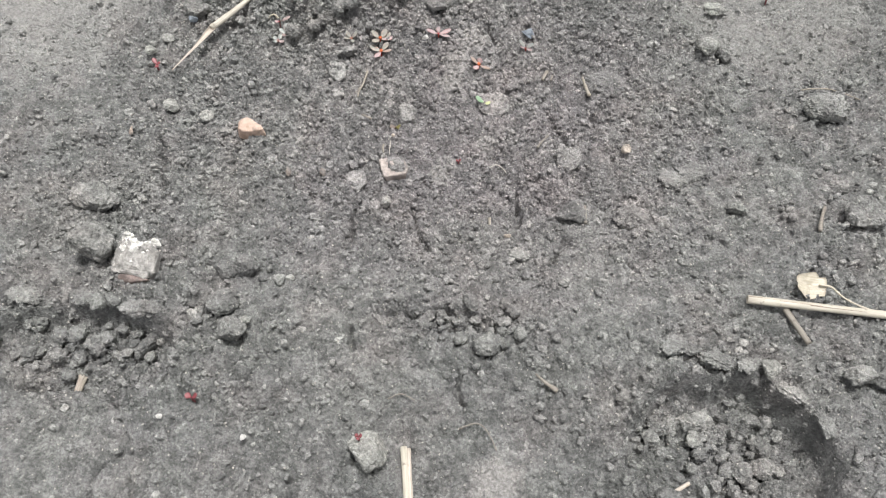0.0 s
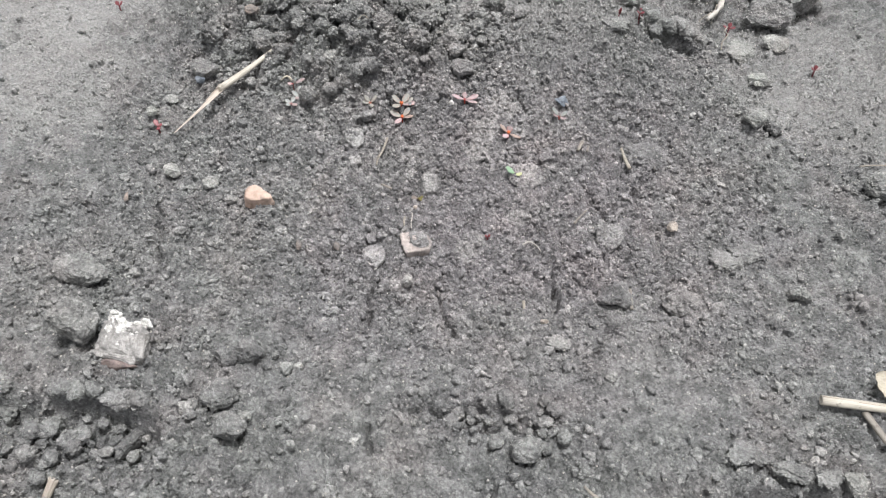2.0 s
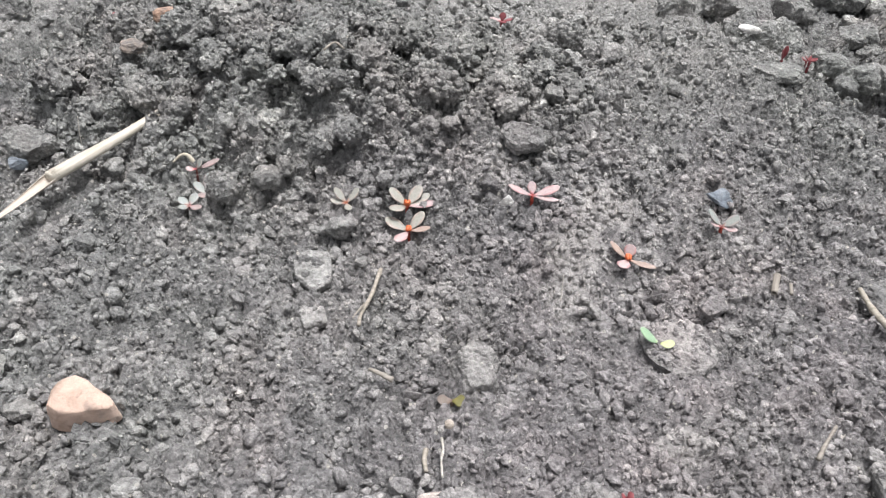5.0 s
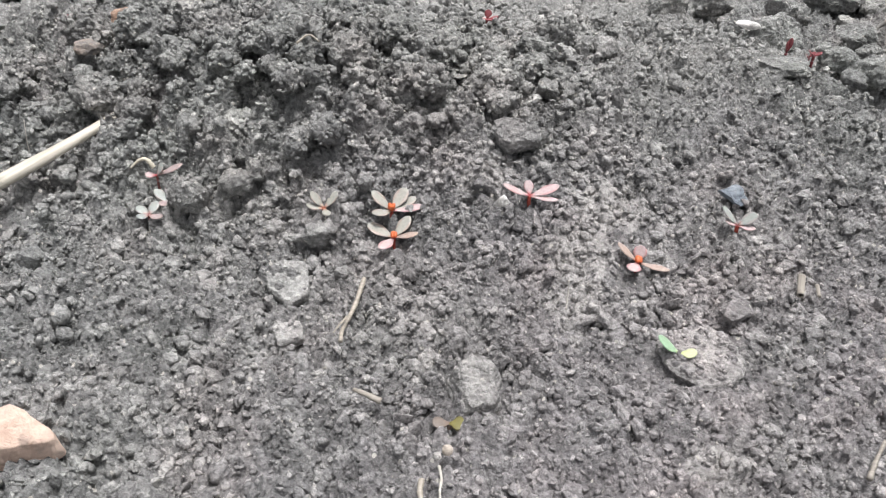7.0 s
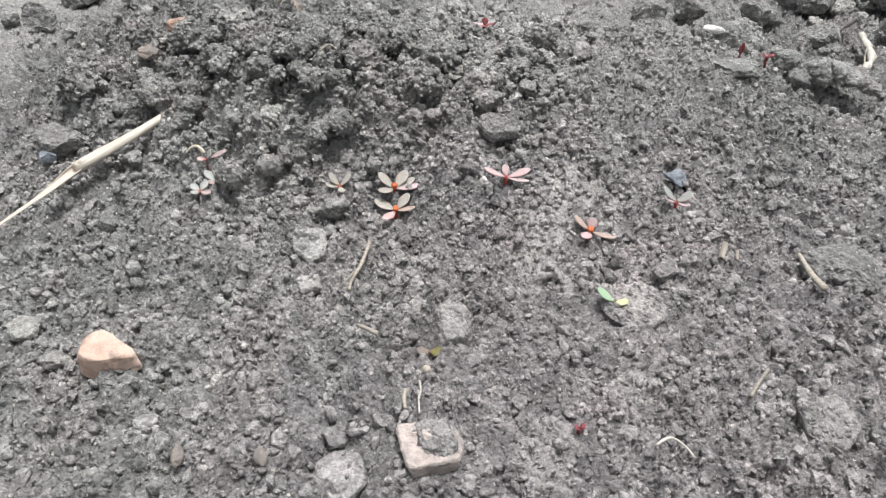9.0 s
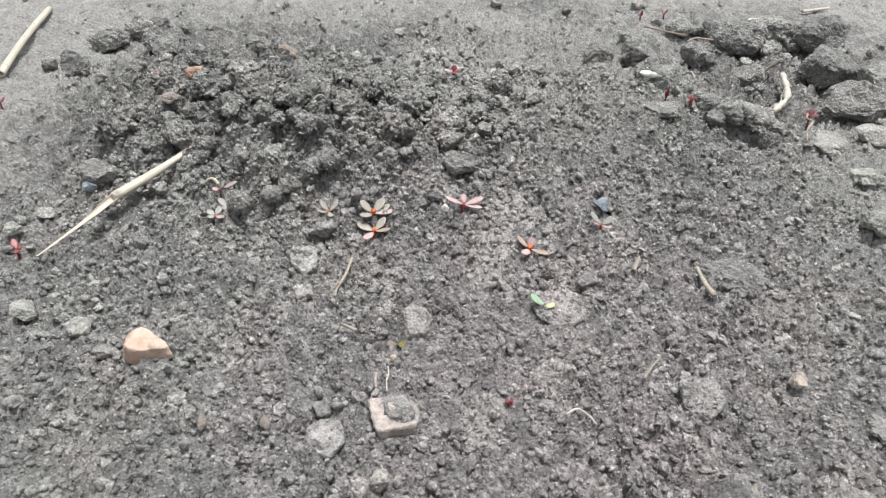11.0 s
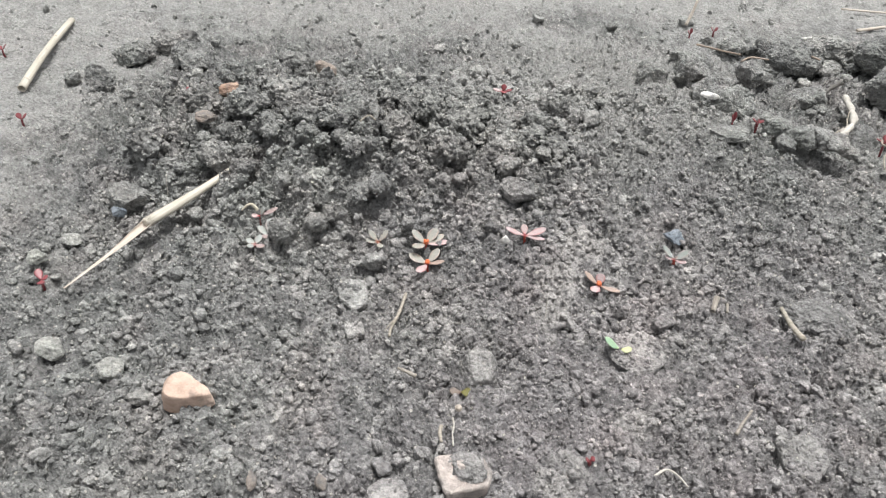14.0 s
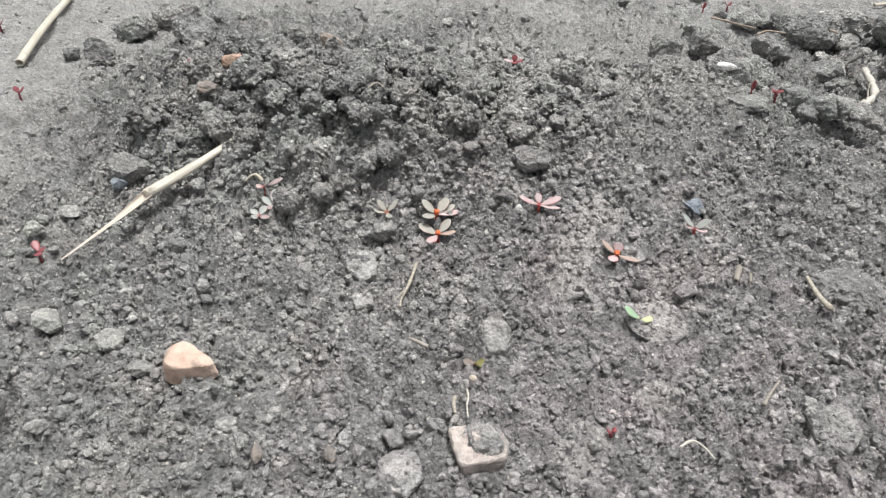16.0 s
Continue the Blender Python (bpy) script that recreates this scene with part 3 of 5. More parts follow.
def smooth_line(points, steps=6):
    """A soft curve through the points."""
    p = [Vector(q) for q in points]
    p = [2 * p[0] - p[1]] + p + [2 * p[-1] - p[-2]]
    out = []
    for i in range(1, len(p) - 2):
        for s in range(steps):
            t = s / steps
            a, b, c, d = p[i - 1], p[i], p[i + 1], p[i + 2]
            out.append(0.5 * (2 * b + (c - a) * t + (2 * a - 5 * b + 4 * c - d) * t * t + (3 * b - a - 3 * c + d) * t**3))
    return out + [p[-2]]


def axes_along(line):
    out = []
    for i, _ in enumerate(line):
        d = (line[min(i + 1, len(line) - 1)] - line[max(i - 1, 0)]).normalized()
        side = d.cross(Vector((0, 0, 1)))
        side = side.normalized() if side.length > 1e-3 else Vector((1, 0, 0))
        out.append((side, side.cross(d)))
    return out


def strand_mesh(name, points, r0, r1, mat, seed=0, n=7, wobble=0.15, steps=6):
    g = random.Random(seed)
    line = smooth_line(points, steps)
    rs = []
    for i in range(len(line)):
        r = r0 + (r1 - r0) * i / (len(line) - 1)
        k = 1 + g.uniform(-wobble, wobble)
        rs.append((r * k, r * k * g.uniform(0.85, 1.0)))
    v, f = loft(line, axes_along(line), rs, True, n)
    return mesh_from(name, v, f, mat)


def strand(name, label, category, xy, r0, r1, mat, seed=0, lifts=None, sink=0.0, group="", wobble=0.15):
    """A twig or root lying along the points xy on the soil."""
    x0, y0 = xy[0]
    z0 = gz(x0, y0)
    for (ax, ay), (bx, by) in zip(xy, xy[1:]):
        CLEAR.extend((ax + (bx - ax) * k / 4, ay + (by - ay) * k / 4, r0 * 1.2) for k in range(5))
    pts = []
    for i, (x, y) in enumerate(xy):
        up = lifts[i] if lifts else 0.0
        pts.append((x - x0, y - y0, gz(x, y) - z0 + r0 * 0.8 + 0.0012 + up - sink))
    ob = new(name, strand_mesh(name, pts, r0, r1, mat, seed, wobble=wobble))
    ob.matrix_basis = pose(x0, y0, z0)
    return tagged(ob, label, category, group)


def culm_mesh(name, length, r0, r1, wall, mat, n=14, steps=10, bend=0.0, squash=0.85):
    """A hollow straw along x with open ends."""
    verts, faces = [], []
    for layer in (0, 1):
        for i in range(steps + 1):
            t = i / steps
            r = (r0 + (r1 - r0) * t) * (1 + 0.03 * math.sin(9 * t + 1)) - layer * wall
            for k in range(n):
                a = 2 * math.pi * k / n
                verts.append((length * t, r * math.cos(a) + bend * math.sin(math.pi * t), squash * r * math.sin(a)))
    m = (steps + 1) * n
    for layer in (0, 1):
        for i in range(steps):
            for k in range(n):
                q = [layer * m + i * n + k, layer * m + i * n + (k + 1) % n, layer * m + (i + 1) * n + (k + 1) % n, layer * m + (i + 1) * n + k]
                faces.append(q if layer else q[::-1])
    for i in (0, steps):
        for k in range(n):
            q = [i * n + k, i * n + (k + 1) % n, m + i * n + (k + 1) % n, m + i * n + k]
            faces.append(q if i == 0 else q[::-1])
    return mesh_from(name, verts, faces, mat)


def channel_mesh(name, length, r0, r1, wall, mat, open0=1.3, open1=2.4, n=10, steps=14, sag=0.0):
    """The split half of a straw along x, tapering to a point, open to the top."""
    verts, faces = [], []
    for layer in (0, 1):
        for i in range(steps + 1):
            t = i / steps
            r = r0 + (r1 - r0) * t**0.9 - layer * wall * (1 - 0.6 * t)
            gap = open0 + (open1 - open0) * min(1, 2 * t)
            for k in range(n + 1):
                a = -math.pi / 2 + (k / n * 2 - 1) * (math.pi - gap / 1.0)
                verts.append((length * t, r * math.cos(a), r * 0.8 * math.sin(a) - sag * t * t))
    w = n + 1
    m = (steps + 1) * w
    for layer in (0, 1):
        for i in range(steps):
            for k in range(n):
                q = [layer * m + i * w + k, layer * m + i * w + k + 1, layer * m + (i + 1) * w + k + 1, layer * m + (i + 1) * w + k]
                faces.append(q if layer else q[::-1])
    for i in range(steps):
        for k in (0, n):
            faces.append([i * w + k, (i + 1) * w + k, m + (i + 1) * w + k, m + i * w + k])
    for i in (0, steps):
        for k in range(n):
            faces.append([i * w + k, i * w + k + 1, m + i * w + k + 1, m + i * w + k])
    return mesh_from(name, verts, faces, mat)


def aim(a, b):
    """The pose at a whose x axis runs to b, its z axis upward."""
    d = (Vector(b) - Vector(a)).normalized()
    side = Vector((0, 0, 1)).cross(d)
    side = side.normalized() if side.length > 1e-4 else Vector((0, 1, 0))
    up = d.cross(side)
    return Matrix.Translation(a) @ Matrix((d, side, up)).transposed().to_4x4()


def leaf_mesh(name, length, width, mat, thick=0.00035, arch=0.05, fold=0.10, n=10, steps=12):
    """A fleshy leaf along x: narrow foot, broad rounded end, slightly cupped."""
    verts, faces = [], []
    for i in range(steps + 1):
        t = math.sin(math.pi / 2 * i / steps) ** 0.9
        e = min(1, t / 0.58)
        w = width / 2 * (0.20 + 0.80 * e * e * (3 - 2 * e)) * math.sqrt(max(0.004, 1 - max(0, (t - 0.58) / 0.42) ** 2))
        h = thick / 2 * (0.6 + 0.4 * math.sin(math.pi * t))
        z = arch * length * math.sin(math.pi * t) * -0.5 + arch * length * 0.25 * t
        for k in range(n):
            a = 2 * math.pi * k / n
            yy = w * math.cos(a)
            verts.append((length * t, yy, z + h * math.sin(a) + fold * abs(yy) ** 1.5 / max(width, 1e-5) ** 0.5))
    for i in range(steps):
        for k in range(n):
            faces.append((i * n + k, i * n + (k + 1) % n, (i + 1) * n + (k + 1) % n, (i + 1) * n + k))
    faces += [tuple(range(n))[::-1], tuple(range(steps * n, (steps + 1) * n))]
    return mesh_from(name, verts, faces, mat)


def seedling(label, hub, leaves, width, mat, stem=STEM_RED, bud="", group="purslane seedlings", stem_r=0.00042, name="seedling", category="seedling"):
    """A seedling: stem from the soil to the hub, leaves to the given tips (in mm from the hub), a bud of young leaves."""
    x, y, z = hub
    z -= 0.0005
    CLEAR.append((x, y, 0.0042))
    foot = min(gz(x, y, False), z - 0.0015) - 0.0008
    root = anchor(name, (x, y, foot))
    top = z - foot
    part("stem", strand_mesh("stem", [(0.0003, 0.0002, 0), (0, 0, top * 0.6), (0, 0, top)], stem_r * 1.1, stem_r, stem, 3, 8, 0.05), root)
    for i, tip in enumerate(leaves):
        d = Vector(tip[:3]) / 1000
        w = 1.10 * width * (tip[3] if len(tip) > 3 else 1.0)
        me = leaf_mesh("leaf", d.length, w, tip[4] if len(tip) > 4 else mat, thick=0.00045)
        part("leaf", me, root, Matrix.Translation((0, 0, top)) @ aim((0, 0, 0), d))
    if bud:
        for k in range(3 if bud == "open" else 2):
            a = 2.1 * k + 0.6
            d = Vector((0.5 * math.cos(a), 0.5 * math.sin(a) - 0.2, 1.6)) / 1000 * (1.2 if bud == "open" else 0.9)
            me = leaf_mesh("young_leaf", d.length, 0.0013 if bud == "open" else 0.0021, BUD, 0.0010)
            part("young_leaf", me, root, Matrix.Translation((0, 0, top - 0.0001)) @ aim((0, 0, 0), d), "small upright orange-red young leaf")
    return tagged(root, label, category, group)


# ---- the ground: one sheet, fine underfoot and reaching to the horizon ----
def steps_between(*stops):
    """Coordinates from stop to stop: (from, spacing), ..., (end, 0)."""
    out = []
    for (a, s), (b, _) in zip(stops, stops[1:]):
        k = max(1, round((b - a) / s))
        out += [a + (b - a) * i / k for i in range(k)]
    return out + [stops[-1][0]]


def spread(near, far=120.0):
    grow, d = [], 0.004
    x = near[-1]
    while x < far:
        x += d
        d *= 1.35
        grow.append(x)
    back, d = [], 0.004
    x = near[0]
    while x > -far:
        x -= d
        d *= 1.35
        back.append(x)
    return np.array(back[::-1] + list(near) + grow)


gx = spread(steps_between((-0.27, 0.0013), (-0.14, 0.0008), (-0.085, 0.00066), (0.105, 0.0008), (0.17, 0.0012), (0.30, 0)))
gy = spread(steps_between((-0.25, 0.0008), (-0.10, 0.00066), (0.075, 0.0009), (0.16, 0.0018), (0.42, 0)))
mx, my = np.meshgrid(gx, gy)
px, py = mx.ravel(), my.ravel()
near = (np.abs(px) < 0.6) & (np.abs(py) < 0.7)
pz = np.zeros_like(px)
pz[near] = surface(px[near], py[near])
pz[~near] = surface(px[~near], py[~near], True)
# the fine relief fades out beyond the bed
fade = np.clip((0.52 - np.hypot(px[near] - 0.02, py[near] - 0.05)) / 0.16, 0, 1)
pz[near] = fade * pz[near] + (1 - fade) * surface(px[near], py[near], True)
nx, ny = len(gx), len(gy)
ground_mesh = bpy.data.meshes.new("ground")
ground_mesh.vertices.add(nx * ny)
ground_mesh.vertices.foreach_set("co", np.stack([px, py, pz], -1).astype(np.float32).ravel())
ii = (np.arange(ny - 1)[:, None] * nx + np.arange(nx - 1)).ravel()
quads = np.stack([ii, ii + 1, ii + nx + 1, ii + nx], -1).astype(np.int32)
ground_mesh.loops.add(quads.size)
ground_mesh.loops.foreach_set("vertex_index", quads.ravel())
ground_mesh.polygons.add(len(quads))
ground_mesh.polygons.foreach_set("loop_start", np.arange(0, quads.size, 4, dtype=np.int32))
ground_mesh.polygons.foreach_set("use_smooth", np.ones(len(quads), dtype=bool))
ground_mesh.materials.append(SOIL)
ground_mesh.update()
ground = tagged(new("ground", ground_mesh), "dry grey crumbly garden soil with fine cracks", "soil", kind="structure")


# ---- clods of soil, each a thing of its own ----
CLOD_SHAPES = [mesh_from("soil_clod", *aggregate(300 + s), SOIL_CLOD) for s in range(12)]
HEAP_SHAPES = [mesh_from("soil_clod", *aggregate(370 + s, 4 if s < 5 else 3), DARKER_CLOD) for s in range(16)]
SMALL_SHAPES = [mesh_from("soil_clod", *aggregate(340 + s, 3), SOIL_CLOD) for s in range(16)]
CLOD_LABEL = "rough lump of dry grey soil"
pick = random.Random(21)


def clod(x, y, r, label=CLOD_LABEL, group="soil clods", sink=0.32, flat=0.8, stretch=1.0, rz=None):
    heap = (x + 0.045) ** 2 / 0.085**2 + (y - 0.062) ** 2 / 0.045**2 < 1
    if r > 0.0043 and not heap:
        return big_clod(x, y, r * stretch * pick.uniform(0.95, 1.15), r * pick.uniform(0.8, 0.95), r * flat, label, pick.randrange(900, 9999), sink - 0.04, SOIL_CLOD, group)
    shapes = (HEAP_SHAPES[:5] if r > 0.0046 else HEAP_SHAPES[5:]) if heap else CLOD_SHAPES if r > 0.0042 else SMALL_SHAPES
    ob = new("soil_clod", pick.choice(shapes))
    a, b, c = r * pick.uniform(0.85, 1.15) * stretch, r * pick.uniform(0.8, 1.1), r * flat * pick.uniform(0.8, 1.15)
    turn = pick.uniform(0, 360) if rz is None else rz
    spot_z = gz(x, y)
    ob.matrix_basis = pose(x, y, spot_z + 0.0011 + c * (1 - 2 * sink), pick.uniform(-15, 15), pick.uniform(-15, 15), turn) @ Matrix.Diagonal((a, b, c, 1))
    if r > 0.0040:
        CLEAR.append((x, y, 0.75 * r))
    if r > (0.0026 if heap else 0.0040):
        points = np.array([q.co[:] for q in ob.data.vertices])
        points = points[points[:, 2] > -0.35]
        chosen = points[np.random.RandomState(len(COATING) + len(DRY_COATING)).randint(0, len(points), int((70 if heap else 50) * (r / 0.004) ** 2))]
        m = np.array(ob.matrix_basis)
        (COATING if heap else DRY_COATING).append(chosen @ m[:3, :3].T + m[:3, 3])
    return tagged(ob, label, "soil clod", group)


def big_clod(x, y, sx, sy, sz, label, seed, sink, mat=SOIL_CLOD, group="soil clods"):
    v, f = lump(seed, 4 if sx < 0.0085 else 5, 5, 0.10)
    v = roughen(roughen(v * (sx, sy, sz), 0.15 * min(sx, 0.0088), 0.0048, seed), 0.00026, 0.0014, seed + 1)
    CLEAR.append((x, y, 0.8 * min(sx, sy)))
    ob = new("soil_clod", mesh_from("soil_clod", v, f, mat, False))
    ob.matrix_basis = pose(x, y, gz(x, y) + 0.0008 + sz * (1 - 2 * sink))
    return tagged(ob, label, "soil clod", group)


HUBS = [seat[:2] for seat in SEATS]


def scatter(count, cx, cy, sx, sy, r0, r1, label, group):
    for _ in range(count):
        x, y = cx + sx * max(-2, min(2, pick.gauss(0, 1))), cy + sy * max(-2, min(2, pick.gauss(0, 1)))
        if min(math.hypot(x - a, y - b) for a, b in HUBS) < 0.0075:
            continue
        clod(x, y, r0 + (r1 - r0) * pick.random() ** 2.2, label, group)


scatter(118, -0.030, 0.052, 0.034, 0.019, 0.0020, 0.0066, "crumbly grey soil lump on the loosened heap", "clods of the heap")
scatter(20, -0.095, 0.095, 0.030, 0.026, 0.0022, 0.0075, "crumbly grey soil lump at the edge of the heap", "clods of the heap")
scatter(24, 0.150, 0.145, 0.034, 0.024, 0.0025, 0.0080, "weathered grey soil lump among dry roots", "clods among the roots")
scatter(54, -0.095, -0.171, 0.022, 0.008, 0.0017, 0.0040, "small angular soil lump in a shallow dip", "clods in the dip")
scatter(42, 0.146, -0.188, 0.018, 0.011, 0.0017, 0.0044, "small angular soil lump in the broken pit", "clods in the pit")
scatter(14, 0.045, 0.105, 0.05, 0.035, 0.0016, 0.0048, "small grey soil lump on open ground", "clods on open ground")
scatter(30, 0.047, -0.151, 0.014, 0.005, 0.0015, 0.0036, "small grey soil lump on cracked ground", "clods on cracked ground")

big_clod(-0.1005, -0.1310, 0.0088, 0.0080, 0.0080, "large dark clod of soil leaning on a crusted stone", 201, 0.08)
big_clod(0.2145, -0.0220, 0.0110, 0.0070, 0.0068, "large dark clod of dry soil", 202, 0.25)
big_clod(0.111, -0.010, 0.0105, 0.0085, 0.0046, "broad low clod of dark soil", 203, 0.76, DARKER_CLOD)
clod(0.0937, -0.089, 0.0062, sink=0.4, stretch=1.2, rz=0)
clod(0.1213, -0.092, 0.0066, "flat weathered clod of soil", sink=0.42, stretch=1.4, rz=80)
clod(0.165, -0.083, 0.0048)
big_clod(0.220, -0.082, 0.0090, 0.0075, 0.0060, "dark clod of dry soil beside a twig", 204, 0.25)
clod(0.1605, 0.014, 0.0060, "rough dark lump of dry soil")
clod(0.170, 0.010, 0.0042)
big_clod(-0.111, -0.101, 0.0110, 0.0060, 0.0060, "low broad clod of crusted soil", 205, 0.3)
clod(0.2013, -0.160, 0.0062)
clod(0.210, -0.162, 0.0050)
clod(0.0583, -0.163, 0.0050, "rounded soil lump on the cracked ridge", sink=0.2, flat=0.9)
clod(0.157, -0.195, 0.0048, sink=0.2, flat=0.95)
clod(0.165, -0.192, 0.0044, sink=0.2, flat=0.95)
clod(0.142, -0.178, 0.0052, stretch=1.4)
clod(-0.0395, -0.131, 0.0062, "soil lump resting in the hollow", sink=0.3)
clod(-0.047, -0.134, 0.0050)
clod(-0.043, -0.152, 0.0058)
clod(-0.0365, -0.165, 0.0056, "pinkish-grey lump of dry soil", flat=0.95, sink=0.2)
clod(-0.072, -0.166, 0.0040, stretch=1.5, rz=80, flat=1.0)
clod(0.100, 0.135, 0.0085, "dark clod of soil beside dry roots", sink=0.14)
clod(0.1075, 0.121, 0.0075, "dark clod of soil beside dry roots", sink=0.14)
clod(0.1085, 0.102, 0.0078, "oblong clod of soil beside a pale husk", stretch=1.3, rz=-20, sink=0.14)
clod(0.150, 0.163, 0.0095, "large brownish clod of soil", stretch=1.2, sink=0.14)
clod(0.168, 0.175, 0.0090, "large dark clod of soil with overhanging edge", stretch=1.3, sink=0.14)
clod(0.186, 0.135, 0.0110, "large rounded clod of soil", stretch=1.2, rz=5, sink=0.2)
clod(0.151, 0.136, 0.0068, sink=0.14)
clod(0.181, 0.098, 0.0105, "large dark clod of dry soil", stretch=1.2, rz=30, sink=0.14)
clod(0.201, 0.120, 0.0120, "large dark clod of dry soil", sink=0.14)
clod(0.190, 0.165, 0.0110, "large dark clod of dry soil", sink=0.14)
clod(0.128, 0.147, 0.0070, sink=0.14)
clod(-0.140, 0.104, 0.0068, "dark clod of soil at the edge of the heap", sink=0.2)
clod(-0.137, 0.134, 0.0080)
clod(-0.125, 0.147, 0.0085)
clod(-0.108, 0.125, 0.0080)
clod(0.013, 0.075, 0.0058, "dark rounded clod of soil")
clod(0.022, 0.034, 0.0042, "oblong upright clod of soil", stretch=0.8, flat=1.2)
clod(-0.005, 0.060, 0.0060)
clod(-0.016, 0.020, 0.0042, "crumbly lump beside the seedlings", sink=0.2, flat=0.9)
clod(-0.0155, 0.001, 0.0036, "crumbly lump beside the seedlings", sink=0.2, flat=0.9)
clod(-0.0445, 0.010, 0.0042, "crumbly lump over a half-buried seedling", sink=0.2, flat=0.9)

# the long crust clod with the open crack under it
line = [Vector((0.0185 * (k / 35 - 1), 0.0016 * math.sin(4.6 * (k / 35 - 1)), 0.0006 * math.sin(0.5 * k))) for k in range(71)]
wide = [(0.0037 * (1 - 0.75 * abs(k / 35 - 1) ** 4) * (1 + 0.18 * math.sin(0.62 * k)), 0.0030 * (1 - 0.75 * abs(k / 35 - 1) ** 4)) for k in range(71)]
v, f = loft(line, axes_along(line), wide, True, 26)
v = roughen(roughen(np.array(v), 0.0014, 0.0052, 7), 0.00028, 0.0016, 8)
crust = new("soil_crust", mesh_from("soil_crust", v, f, FLUSH, False))
crust.matrix_basis = pose(0.1285, 0.0735, gz(0.1285, 0.0735) + 0.0046, 14, 3, -29)
tagged(crust, "long ridge of crusted soil lifted beside a dark crack", "soil crust")
CLEAR.extend((0.110 + 0.003 * k, 0.0815 - 0.002 * k, 0.003) for k in range(11))
rock("soil_flake", "flat flake of grey soil under a red sprout", "soil flake", 0.0975, 0.0665, 0.0085, 0.0062, 0.0034, SOIL_CLOD, 41, rz=10, sink=0.42, cuts=6, rough=0.2, level=4)
for k, (x, y, r, w, rz) in enumerate(((0.130, -0.1565, 0.0060, 0.0044, 20), (0.1375, -0.1575, 0.0038, 0.0030, -10), (0.148, -0.1605, 0.0072, 0.0036, -12), (0.1585, -0.1625, 0.0044, 0.0034, 30), (0.1745, -0.1705, 0.0066, 0.0034, -32), (0.1850, -0.1825, 0.0062, 0.0034, -65))):
    rock("rim_crust", "rough overhanging crust along the rim of the pit", "soil crust", x, y + 0.0025, r, w, 0.0026, SOIL_CLOD, 50 + k, rz=rz, sink=0.45, cuts=3, knobs=0.5, level=4, group="crust of the pit's rim", lift=0.0016)
for k, (x, y, r) in enumerate(((-0.122, -0.1525, 0.0075), (-0.097, -0.1530, 0.0060), (-0.076, -0.1570, 0.0066))):
    rock("rim_crust", "rough low crust along the rim of the dip", "soil crust", x, y, r, 0.0040, 0.0022, SOIL_CLOD, 70 + k, rz=12 * k - 12, sink=0.5, cuts=3, knobs=0.5, level=4, group="crust of the dip's rim", lift=0.0010)

# ---- stones ----
v, f = cut_stone([((0.30, -0.20, 1), 0.50), ((0.42, 0.90, 0.10), 0.54), ((0.50, -0.87, -0.05), 0.54), ((-1, -0.15, 0.05), 0.60), ((1, 0.05, 0.1), 0.86), ((-0.55, 0.85, 0.1), 0.66), ((-0.35, -0.95, 0), 0.64), ((-0.6, 0, 0.9), 0.66), ((0, 0, -1), 0.7)], (0.0090, 0.0072, 0.0062), 15, 0.05, soft=10)
pebble = new("pebble", mesh_from("pebble", v, f, PINK))
pebble.matrix_basis = pose(-0.0550, -0.0540, gz(-0.0550, -0.0540) + 0.0032, 0, 0, -4)
CLEAR.append((-0.0560, -0.0535, 0.0050))
tagged(pebble, "wedge-shaped pinkish-orange pebble with soil stains", "pebble")

chip = "flat angular piece of slate, blue-grey, beside a seedling"
v, f = lump(23, 3, 5, 0.06, boxy=0.6)
slate = new("slate_chip", mesh_from("slate_chip", roughen(v * (0.0032, 0.0036, 0.0009), 0.0006, 0.0030, 5), f, SLATE, False))
slate.matrix_basis = pose(0.0726, 0.0135, gz(0.0726, 0.0135) + 0.0022, 20, -6, 52)
tagged(slate, chip, "stone chip")

wedge = slab("angular stone with pinkish-white broken edges and soil on top", 0.0150, -0.0700, [(-8.0, 2.8), (2.6, 5.2), (5.4, 1.4), (5.2, -2.4), (-4.6, -5.8)], 5.5, 3.4, MOTTLED, 31, 0.6, lean=(-0.10, 0.20))
CLEAR.append((0.0150, -0.0700, 0.0062))
v, f = lump(33, 5, 1, 0.14)
part("soil_cover", mesh_from("soil_cover", roughen(roughen(v * (0.0052, 0.0037, 0.0009), 0.0009, 0.0026, 12), 0.00022, 0.0012, 13), f, SOIL_CLOD), wedge, pose(0.0000, 0.0013, 0.0001, 11, 5, 20), "crumbly grey soil lying on the stone")
slab("flat pale-grey stone half sunk in soil", -0.0022, -0.0765, [(-5.2, 1.8), (-2.0, 5.4), (3.2, 5.2), (5.2, -1.1), (1.9, -6.0), (-3.2, -5.0)], 3.0, 1.7, PLATE, 33, 0.7, crumbed=12)
slab("flat pale-grey stone half sunk in soil", -0.0204, -0.0110, [(-4.4, 2.2), (-2.9, 5.2), (3.2, 6.2), (5.2, -3.4), (1.4, -7.0), (-3.1, -3.2)], 3.0, 1.7, PLATE, 34, 0.6, crumbed=10)
slab("small pale-grey stone in the soil", -0.0176, -0.0250, [(-3.5, 1.3), (1.7, 3.3), (3.1, -1.0), (-1.2, -3.5)], 2.5, 1.6, PLATE, 35, 0.6, crumbed=4)
rock("stone", "small pale-grey stone in the soil", "stone", -0.0098, -0.0082, 0.0018, 0.0020, 0.0016, GREY, 36, sink=0.40, cuts=9)
